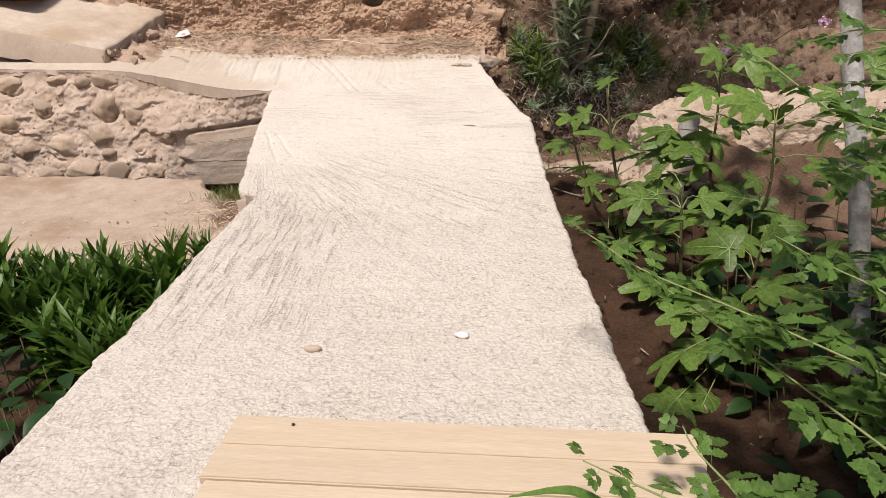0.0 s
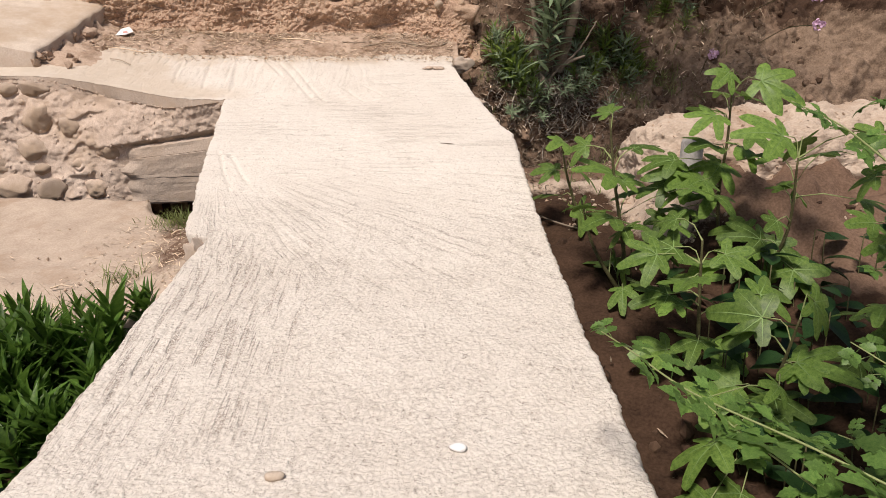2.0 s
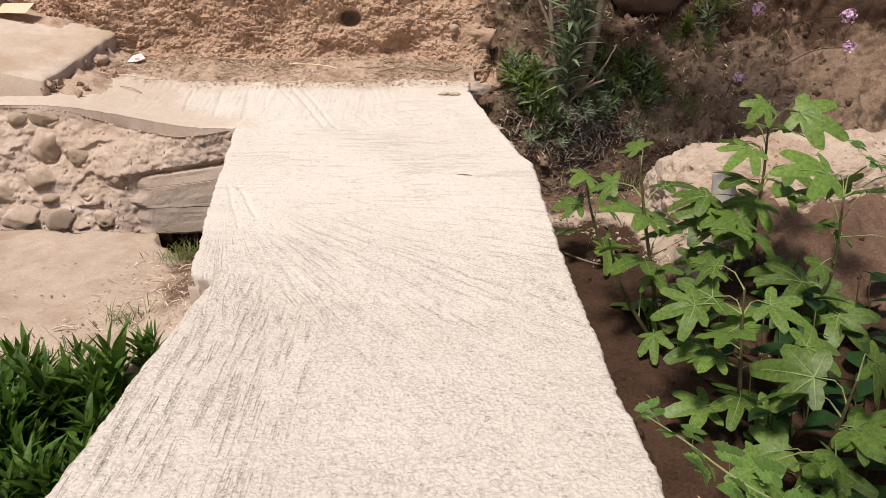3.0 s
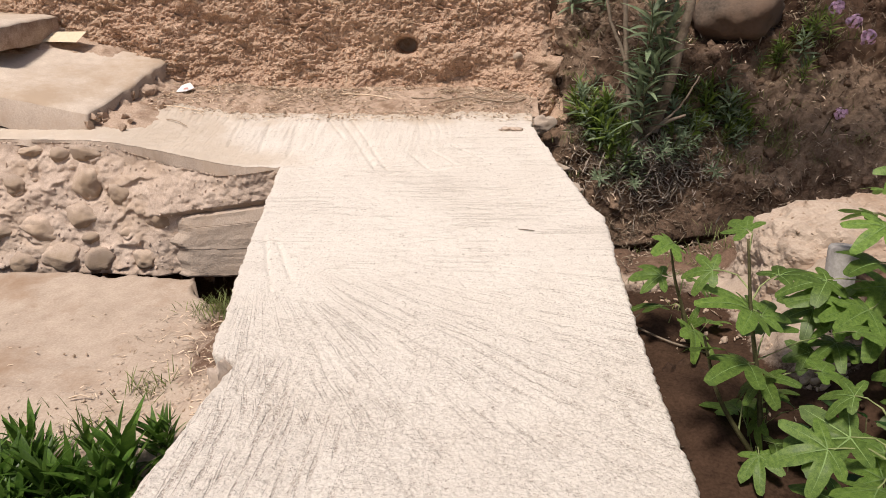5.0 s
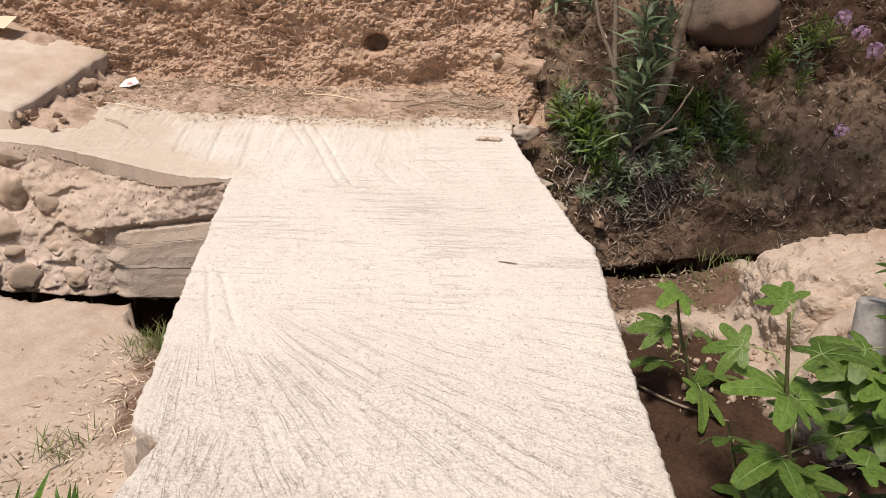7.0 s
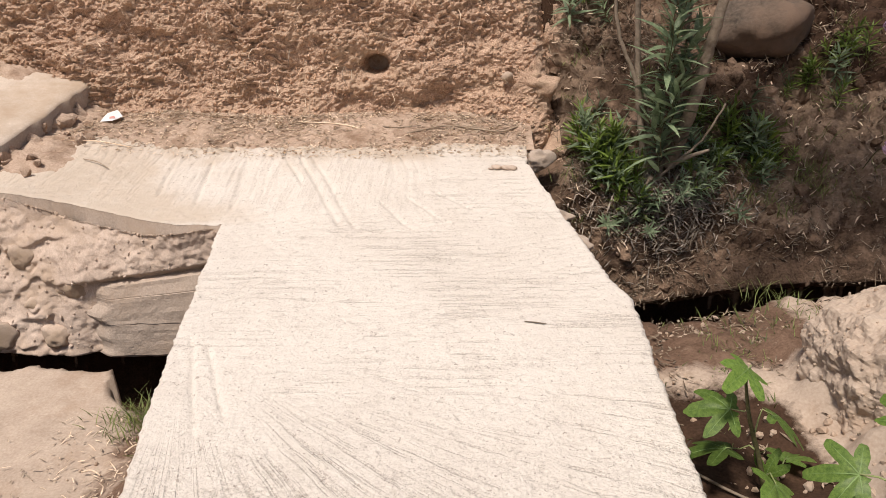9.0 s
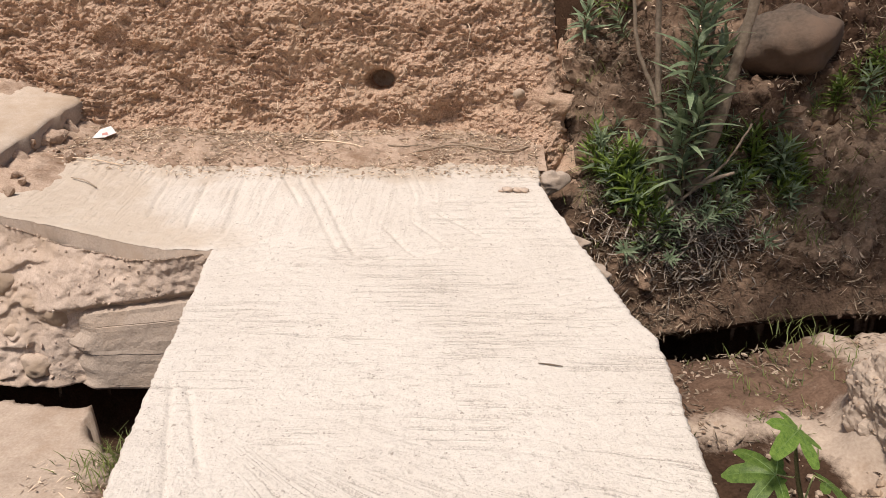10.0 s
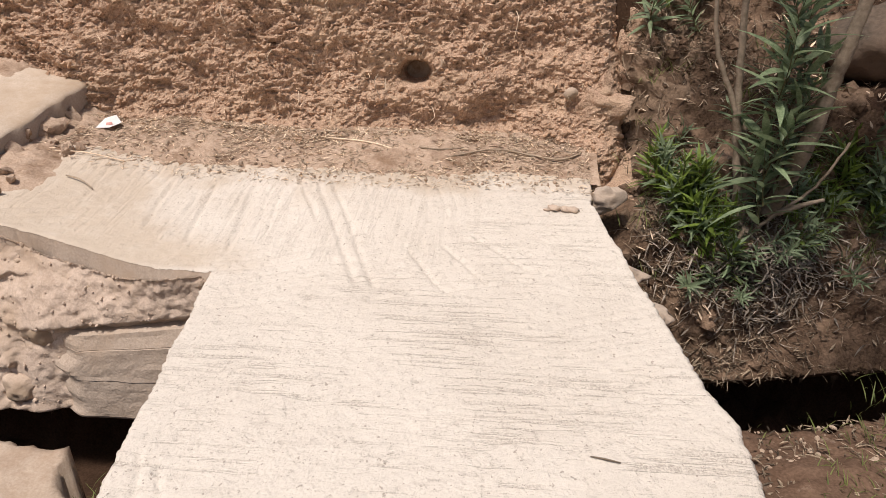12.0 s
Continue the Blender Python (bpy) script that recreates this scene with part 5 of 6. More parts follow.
    tagged(part("leaf_stalk", bm, M_BARK, None), "short brown leaf stalk lying on the concrete ramp", "stalk")
    for i in range(6):
        x, y, q = 0.17 + rnd.uniform(-0.08, 0.08), 6.82 + rnd.uniform(-0.03, 0.03), rnd.uniform(0.012, 0.03)
        ob = tagged(part("concrete_crumb", rock_bm(300 + i, q * 1.4, q, q * 0.6, 2, 0.5), M_CEMENT, None), "grey crumb of broken concrete on the ramp", "crumb", "concrete crumbs")
        ob.location = (x, y, float(ramp_z(x, y)) + q * 0.3)
    # roots in the cut face
    for i in range(16):
        x, z = rnd.uniform(-3.4, 0.3), rnd.uniform(0.9, 1.8)
        y = 7.66
        pts = [(x, y + 0.05, z), (x + rnd.uniform(-0.03, 0.03), y - 0.03, z - 0.05), (x + rnd.uniform(-0.06, 0.06), y - 0.02, z - rnd.uniform(0.09, 0.18))]
        bm = bmesh.new()
        tube(bm, spline(pts, 4), 0.003, 4)
        tagged(part("root", bm, M_STRAW, None), "thin dry root hanging from the cut earth", "root", "roots in the bank")


build_litter()


def build_pebbles():
    rnd = random.Random(77)
    V, F = [], []
    base = bmesh.new()
    bmesh.ops.create_icosphere(base, subdivisions=1, radius=1.0)
    bv = [v.co.copy() for v in base.verts]
    bf = [[v.index for v in f.verts] for f in base.faces]
    base.free()

    def drop(x, y, z, r):
        o = len(V)
        e = Euler((rnd.random() * 6, rnd.random() * 6, rnd.random() * 6)).to_matrix()
        k = Vector((rnd.uniform(0.6, 1.2), rnd.uniform(0.6, 1.2), rnd.uniform(0.5, 1.0)))
        for v in bv:
            q = e @ Vector((v.x * k.x, v.y * k.y, v.z * k.z)) * r * rnd.uniform(0.8, 1.15)
            V.append((x + q.x, y + q.y, z + q.z))
        F.extend([o + i for i in f] for f in bf)

    for i in range(260):
        x, y = rnd.uniform(-3.4, -1.3) if i < 60 else -1.35 - 0.7 * rnd.random() ** 1.5, rnd.uniform(3.6, 5.2)
        drop(x, y, float(ground_z(np.array(x), np.array(y))) + 0.006, rnd.choice((0.003, 0.004, 0.006, 0.011)))
    for i in range(900):
        x, y = rnd.uniform(-3.2, 0.38), 7.7 - 0.62 * rnd.random() ** 1.7
        drop(x, y, debris_z(x, y) + 0.004, rnd.choice((0.003, 0.005, 0.008, 0.014)))
    for i in range(700):
        x, y = rnd.uniform(0.85, 2.3), rnd.uniform(4.2, 5.9)
        drop(x, y, float(ground_z(np.array(x), np.array(y))) + 0.012, rnd.choice((0.004, 0.006, 0.010, 0.018)))
    for i in range(900):
        x, y = rnd.uniform(1.28, 2.6), rnd.uniform(3.9, 5.2)
        if rnd.random() < 0.25 + 0.75 * float(smooth(0.25, 0.6, rnd.random() * 0.2 + abs(float(ground_z(np.array(x + 0.08), np.array(y))) - float(ground_z(np.array(x - 0.08), np.array(y)))) * 3 + abs(float(ground_z(np.array(x), np.array(y + 0.08))) - float(ground_z(np.array(x), np.array(y - 0.08)))) * 3)):
            drop(x, y, float(ground_z(np.array(x), np.array(y))) + 0.01, rnd.choice((0.006, 0.009, 0.014, 0.02, 0.028)))
    ob = tagged(new("pebbles", mesh_from("pebbles", V, F, False)), "small clods and pebbles strewn over dry earth", "pebbles", kind="stuff")
    add_mat(ob, M_DIRT)
    V, F = [], []
    for i in range(420):
        x, y = rnd.uniform(0.72, 2.4), rnd.uniform(1.2, 4.2)
        drop(x, y, float(ground_z(np.array(x), np.array(y))) + 0.012, rnd.choice((0.008, 0.015, 0.03, 0.05)))
    ob = tagged(new("soil_clods", mesh_from("soil_clods", V, F, False)), "dark crumbly clods of damp soil", "clods", kind="stuff")
    add_mat(ob, M_SOIL)
    V, F = [], []
    ok = np.argwhere((BX < 4.0) & (BZ < 1.9) & (np.arange(BX.shape[0])[:, None] > 30))
    for i in range(520):
        a, b = ok[rnd.randrange(len(ok))]
        drop(BX[a, b], BY[a, b], BZ[a, b], rnd.choice((0.01, 0.02, 0.03, 0.055)))
    ob = tagged(new("bank_clods", mesh_from("bank_clods", V, F, False)), "brown clods stuck in the planted bank", "clods", kind="stuff")
    add_mat(ob, M_BANKSOIL)


build_pebbles()


# ---- fig plants ----
FIG_MESHES = [fig_leaf_mesh(k) for k in range(8)]


def fig_plant(stems, leaves, label, size=0.17, seed=0, fill=6):
    """stems: lists of places from root to tip; leaves: (x, z) or (x, y, z) of leaf middles."""
    rnd = random.Random(seed)
    root = Vector(stems[0][0])
    plant = empty("fig_plant", *root, label, "fig plant", "fig plants")
    line = []
    for st in stems:
        pts = spline(st, 6)
        line += pts
        bm = bmesh.new()
        tube(bm, [p - root for p in pts], [0.012 - 0.008 * i / len(pts) for i in range(len(pts))], 6)
        part("stem", bm, M_STEM, plant)
    extra = []
    for i in range(fill):
        q = line[rnd.randrange(len(line))]
        a = rnd.uniform(0, 6.28)
        extra.append((max(0.95, q.x + 0.17 * math.cos(a)), q.y + 0.17 * math.sin(a), max(root.z + 0.12, q.z + rnd.uniform(-0.15, 0.05))))
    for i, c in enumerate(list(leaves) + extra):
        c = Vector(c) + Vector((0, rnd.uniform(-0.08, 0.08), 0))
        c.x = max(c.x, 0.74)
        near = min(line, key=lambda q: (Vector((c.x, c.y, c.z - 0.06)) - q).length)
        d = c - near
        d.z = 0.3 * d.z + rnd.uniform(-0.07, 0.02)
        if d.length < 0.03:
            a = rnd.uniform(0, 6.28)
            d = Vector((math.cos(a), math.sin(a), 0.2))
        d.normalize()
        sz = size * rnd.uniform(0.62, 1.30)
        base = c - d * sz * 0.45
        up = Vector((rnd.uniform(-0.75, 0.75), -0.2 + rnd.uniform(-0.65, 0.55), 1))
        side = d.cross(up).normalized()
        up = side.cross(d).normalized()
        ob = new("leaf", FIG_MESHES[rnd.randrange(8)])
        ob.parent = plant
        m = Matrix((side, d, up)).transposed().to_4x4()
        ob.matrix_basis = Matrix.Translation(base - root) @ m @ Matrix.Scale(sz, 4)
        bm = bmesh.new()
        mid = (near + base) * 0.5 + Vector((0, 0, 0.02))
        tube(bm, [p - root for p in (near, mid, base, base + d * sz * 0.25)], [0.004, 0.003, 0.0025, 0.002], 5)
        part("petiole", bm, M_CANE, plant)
    return plant


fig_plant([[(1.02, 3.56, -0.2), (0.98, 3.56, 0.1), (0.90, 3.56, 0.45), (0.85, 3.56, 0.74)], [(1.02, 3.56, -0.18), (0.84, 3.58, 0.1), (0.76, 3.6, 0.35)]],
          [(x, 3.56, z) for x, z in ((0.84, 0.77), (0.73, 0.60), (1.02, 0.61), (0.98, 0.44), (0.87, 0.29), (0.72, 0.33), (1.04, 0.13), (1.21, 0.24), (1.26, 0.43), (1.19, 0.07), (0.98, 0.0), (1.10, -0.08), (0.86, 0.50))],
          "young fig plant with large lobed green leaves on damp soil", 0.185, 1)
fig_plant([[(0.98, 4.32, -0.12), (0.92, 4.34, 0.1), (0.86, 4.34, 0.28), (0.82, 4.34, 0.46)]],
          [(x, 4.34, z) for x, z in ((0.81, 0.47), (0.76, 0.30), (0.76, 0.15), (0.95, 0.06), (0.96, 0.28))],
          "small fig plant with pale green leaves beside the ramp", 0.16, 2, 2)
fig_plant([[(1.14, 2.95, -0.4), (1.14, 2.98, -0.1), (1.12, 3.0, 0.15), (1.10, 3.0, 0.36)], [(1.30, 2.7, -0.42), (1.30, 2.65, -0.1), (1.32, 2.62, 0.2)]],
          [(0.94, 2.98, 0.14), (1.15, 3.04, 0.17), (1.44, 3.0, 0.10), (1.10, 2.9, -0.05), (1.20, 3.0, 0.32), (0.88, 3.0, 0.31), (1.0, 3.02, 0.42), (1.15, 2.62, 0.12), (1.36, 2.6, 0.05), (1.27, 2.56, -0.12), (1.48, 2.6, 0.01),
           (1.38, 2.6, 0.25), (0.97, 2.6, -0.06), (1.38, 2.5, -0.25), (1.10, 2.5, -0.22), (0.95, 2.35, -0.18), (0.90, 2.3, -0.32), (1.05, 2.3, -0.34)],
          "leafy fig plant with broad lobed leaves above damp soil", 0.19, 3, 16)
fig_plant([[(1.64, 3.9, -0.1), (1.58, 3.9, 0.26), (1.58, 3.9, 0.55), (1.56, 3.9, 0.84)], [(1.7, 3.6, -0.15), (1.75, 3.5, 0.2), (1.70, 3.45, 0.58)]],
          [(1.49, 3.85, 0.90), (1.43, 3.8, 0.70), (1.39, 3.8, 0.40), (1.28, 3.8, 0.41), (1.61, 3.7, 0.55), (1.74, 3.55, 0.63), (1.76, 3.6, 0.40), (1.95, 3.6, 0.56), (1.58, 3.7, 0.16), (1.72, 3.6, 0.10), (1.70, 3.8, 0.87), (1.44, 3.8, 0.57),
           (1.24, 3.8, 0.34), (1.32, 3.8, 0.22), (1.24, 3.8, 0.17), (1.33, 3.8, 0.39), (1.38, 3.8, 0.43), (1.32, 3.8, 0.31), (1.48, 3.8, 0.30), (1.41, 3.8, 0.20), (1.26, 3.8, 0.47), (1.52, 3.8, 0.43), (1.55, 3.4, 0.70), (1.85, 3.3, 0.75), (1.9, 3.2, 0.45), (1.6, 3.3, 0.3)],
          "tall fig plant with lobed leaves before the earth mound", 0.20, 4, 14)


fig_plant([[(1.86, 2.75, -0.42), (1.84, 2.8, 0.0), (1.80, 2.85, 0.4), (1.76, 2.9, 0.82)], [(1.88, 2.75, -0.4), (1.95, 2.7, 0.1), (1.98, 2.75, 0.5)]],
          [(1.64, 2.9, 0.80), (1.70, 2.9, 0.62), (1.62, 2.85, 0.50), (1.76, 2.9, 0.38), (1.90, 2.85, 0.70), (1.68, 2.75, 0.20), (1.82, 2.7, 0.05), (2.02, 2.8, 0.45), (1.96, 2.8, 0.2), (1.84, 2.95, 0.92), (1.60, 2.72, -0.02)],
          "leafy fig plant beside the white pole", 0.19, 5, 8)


# ---- bramble ----
VINE_LEAVES = [compound_leaf_mesh(k, 2 + k % 2) for k in range(4)]


def build_bramble():
    rnd = random.Random(9)
    root = Vector((1.75, 1.3, -0.43))
    plant = empty("bramble", *root, "rambling bramble with small toothed leaves on long canes", "bramble")
    canes = (
        [(1.75, 1.3, -0.43), (1.45, 1.45, 0.1), (1.20, 1.52, 0.22), (1.07, 1.61, 0.26), (0.85, 1.77, 0.32), (0.61, 1.90, 0.39), (0.48, 1.98, 0.46), (0.40, 2.0, 0.51)],
        [(1.75, 1.3, -0.43), (1.35, 1.3, -0.1), (1.18, 1.39, 0.05), (1.07, 1.49, 0.12), (0.96, 1.62, 0.18), (0.83, 1.75, 0.25), (0.70, 1.83, 0.33), (0.62, 1.90, 0.38)],
        [(1.75, 1.3, -0.43), (1.75, 1.6, 0.45), (1.50, 1.8, 0.73), (1.19, 1.96, 0.83), (1.09, 2.04, 0.90), (0.98, 2.12, 0.99), (0.88, 2.19, 1.04)],
        [(1.75, 1.3, -0.43), (1.50, 1.55, 0.2), (1.27, 1.74, 0.37), (1.15, 1.86, 0.42), (1.04, 1.99, 0.47)],
        [(1.75, 1.3, -0.43), (1.9, 1.8, 0.35), (1.75, 2.1, 0.62), (1.45, 2.2, 0.66), (1.30, 2.25, 0.60)],
        [(1.75, 1.3, -0.43), (1.2, 1.1, -0.1), (0.75, 1.12, 0.05), (0.64, 1.23, 0.14), (0.585, 1.31, 0.18), (0.575, 1.37, 0.20)],
        [(1.75, 1.3, -0.43), (1.1, 0.9, 0.05), (0.6, 1.05, 0.17), (0.43, 1.14, 0.20), (0.30, 1.20, 0.23)],
        [(1.75, 1.3, -0.43), (1.4, 1.2, -0.2), (1.15, 1.35, -0.12), (0.95, 1.5, -0.12)],
        [(1.75, 1.3, -0.43), (1.5, 1.7, 0.0), (1.30, 1.9, 0.12), (1.12, 2.05, 0.14)],
        [(1.75, 1.3, -0.43), (1.8, 1.6, 0.2), (1.62, 1.85, 0.45), (1.42, 2.0, 0.52)],
        [(1.75, 1.3, -0.43), (1.85, 1.5, 0.4), (1.75, 1.8, 0.78), (1.50, 2.1, 0.92), (1.32, 2.3, 0.90)],
        [(1.75, 1.3, -0.43), (1.6, 1.35, -0.05), (1.42, 1.5, 0.08), (1.25, 1.62, 0.06)],
        [(1.75, 1.3, -0.43), (1.7, 1.7, 0.1), (1.58, 2.0, 0.25), (1.42, 2.25, 0.27)],
        [(1.75, 1.3, -0.43), (1.5, 1.1, -0.25), (1.25, 1.2, -0.18), (1.05, 1.35, -0.2)],
        [(1.75, 1.3, -0.43), (1.65, 1.5, 0.5), (1.45, 1.75, 0.80), (1.25, 1.95, 0.70), (1.12, 2.1, 0.62)],
        [(1.75, 1.3, -0.43), (1.7, 1.6, 0.6), (1.50, 1.9, 1.0), (1.28, 2.1, 1.08), (1.12, 2.25, 1.02)],
        [(1.75, 1.3, -0.43), (1.6, 1.6, 0.15), (1.38, 1.85, 0.30), (1.22, 2.0, 0.28)],
        [(1.75, 1.3, -0.43), (1.55, 1.4, 0.05), (1.30, 1.55, 0.15), (1.10, 1.75, 0.02)],
        [(1.75, 1.3, -0.43), (1.9, 1.9, 0.1), (1.8, 2.3, 0.15), (1.60, 2.5, 0.05)],
        [(1.75, 1.3, -0.43), (1.95, 1.7, 0.4), (1.85, 2.1, 0.70), (1.66, 2.4, 0.80), (1.50, 2.5, 0.72)],
        [(1.75, 1.3, -0.43), (1.9, 1.6, 0.5), (1.75, 2.0, 0.90), (1.58, 2.3, 1.02), (1.42, 2.5, 0.98)],
        [(1.75, 1.3, -0.43), (1.7, 1.5, 0.25), (1.52, 1.75, 0.42), (1.35, 1.95, 0.40), (1.2, 2.1, 0.30)],
        [(1.75, 1.3, -0.43), (1.55, 1.5, -0.1), (1.35, 1.7, -0.02), (1.15, 1.85, -0.08)],
        [(1.75, 1.3, -0.43), (1.6, 1.7, 0.0), (1.48, 2.0, 0.08), (1.35, 2.2, 0.02)],
        [(1.75, 1.3, -0.43), (1.9, 2.0, 0.3), (1.9, 2.5, 0.45), (1.75, 2.8, 0.40)],
    )
    for ci, c in enumerate(canes):
        pts = spline(c, 7)
        bm = bmesh.new()
        tube(bm, [p - root for p in pts], [0.0055 - 0.004 * i / len(pts) for i in range(len(pts))], 5)
        part("cane", bm, M_CANE, plant)
        run = 0.0
        flip = 1
        for a, b in zip(pts[6:], pts[7:]):
            run += (b - a).length
            if run < 0.031:
                continue
            run = 0
            flip = -flip
            d = (b - a).normalized()
            out = d.cross(Vector((0, 0, 1))).normalized() * flip
            y = (out + d * rnd.uniform(-0.1, 0.9) + Vector((0, 0, rnd.uniform(-0.45, 0.6)))).normalized()
            z = Vector((rnd.uniform(-0.7, 0.7), -0.3 + rnd.uniform(-0.6, 0.6), 1))
            x = y.cross(z).normalized()
            z = x.cross(y)
            ob = new("leaf", VINE_LEAVES[rnd.randrange(4)])
            ob.parent = plant
            far = min(1.0, (Vector(c[-1]) - b).length / 0.5)
            ob.matrix_basis = Matrix.Translation(b - root) @ Matrix((x, y, z)).transposed().to_4x4() @ Matrix.Scale(rnd.uniform(0.125, 0.185) * (0.4 + 0.6 * far), 4)
    # strap leaf lying over the planks
    V, F = [], []
    pts = spline([(0.15, 1.24, 0.10), (0.25, 1.21, 0.14), (0.31, 1.18, 0.15), (0.40, 1.12, 0.13), (0.6, 1.0, 0.08)], 6)
    for i, p in enumerate(pts):
        t = i / (len(pts) - 1)
        w = 0.019 * math.sin(math.pi * (0.04 + 0.8 * t))
        q = p - root
        V += [(q.x, q.y + w, q.z + 0.3 * w), (q.x, q.y, q.z), (q.x, q.y - w, q.z + 0.3 * w)]
        if i:
            o = 3 * i
            F += [(o - 3, o - 2, o + 1, o), (o - 2, o - 1, o + 2, o + 1)]
    part("strap_leaf", mesh_from("strap_leaf", V, F), M_VINE, plant, "long narrow green leaf")


build_bramble()


# ---- leafy shrubs and broad-leaved weeds below the ramp ----
def build_low_shrubs():
    rnd = random.Random(15)
    root = Vector((-1.75, 3.4, -0.62))
    kinds = [shoot_kind(100 + k, 20, 0.24, 0.30, 0.0, 0.50) for k in range(5)]
    shrub = empty("lance_leaf_shrub", *root, "dense dark green lance-leaved shrub beside the ramp", "shrub")
    leafage = Foliage(shrub, M_LANCE, 0.19, 1)
    for i in range(120):
        x, y = rnd.uniform(-2.7, -1.34), rnd.uniform(3.0, 3.74)
        if x < -2.1 and y < 3.3:
            continue
        z = float(ground_z(np.array(x), np.array(y)))
        leafage.grow(kinds[rnd.randrange(5)], (x, y, z - 0.02), rnd.uniform(0.8, 1.12) * (1.0 if y < 3.6 else 0.72), rnd.uniform(0, 360), (rnd.uniform(-14, 14), rnd.uniform(-16, 14)))
    leafage.finish()
    weed = empty("broad_leaved_weed", -1.8, 2.55, -0.82, "dark broad-leaved weed in the shade beside the ramp", "weed")
    V, F = [], []
    blade_into(V, F, Vector((0, 0, 0)), Vector((0, 1, 0)), Vector((1, 0, 0)), Vector((0, 0, 1)), 1.0, 0.62, 0.3, 6, 0.25, 0.8)
    me = mesh_from("leaf", V, F)
    me.materials.append(M_BROAD)
    for i in range(120):
        x, y = rnd.uniform(-2.5, -1.38), rnd.uniform(1.7, 3.0)
        if y > 2.75 and x > -1.75:
            continue
        z0 = float(ground_z(np.array(x), np.array(y)))
        z = z0 + rnd.uniform(0.08, 0.42)
        a = rnd.uniform(0, 360)
        ob = place("leaf", me, weed, (x, y, z), rnd.uniform(0.08, 0.16), a, (rnd.uniform(-15, 35), rnd.uniform(-20, 20)))
        bm = bmesh.new()
        r = weed.location
        tube(bm, [Vector((x + 0.03, y, z0 - 0.01)) - r, Vector((x + 0.01, y, (z0 + z) / 2)) - r, Vector((x, y, z)) - r], 0.003, 4)
        part("stalk", bm, M_STEM, weed)


build_low_shrubs()


def build_undergrowth():
    rnd = random.Random(52)
    weed = empty("undergrowth_weed", 1.6, 2.0, -0.42, "dark low leafy weed under the bramble on damp soil", "weed")
    V, F = [], []
    blade_into(V, F, Vector((0, 0, 0)), Vector((0, 1, 0)), Vector((1, 0, 0)), Vector((0, 0, 1)), 1.0, 0.55, 0.3, 6, 0.25, 0.8)
    me = mesh_from("leaf", V, F)
    me.materials.append(M_BROAD)
    r = weed.location
    for i in range(210):
        x, y = rnd.uniform(1.05, 2.4), rnd.uniform(1.2, 3.7)
        if x < 1.35 and y < 2.2 and rnd.random() < 0.7:
            continue
        z0 = float(ground_z(np.array(x), np.array(y)))
        z = z0 + rnd.uniform(0.05, 0.30)
        place("leaf", me, weed, (x, y, z), rnd.uniform(0.09, 0.18), rnd.uniform(0, 360), (rnd.uniform(-15, 35), rnd.uniform(-20, 20)))
        bm = bmesh.new()
        tube(bm, [Vector((x + 0.03, y, z0 - 0.01)) - r, Vector((x + 0.01, y, (z0 + z) / 2)) - r, Vector((x, y, z)) - r], 0.003, 4)
        part("stalk", bm, M_STEM, weed)


build_undergrowth()


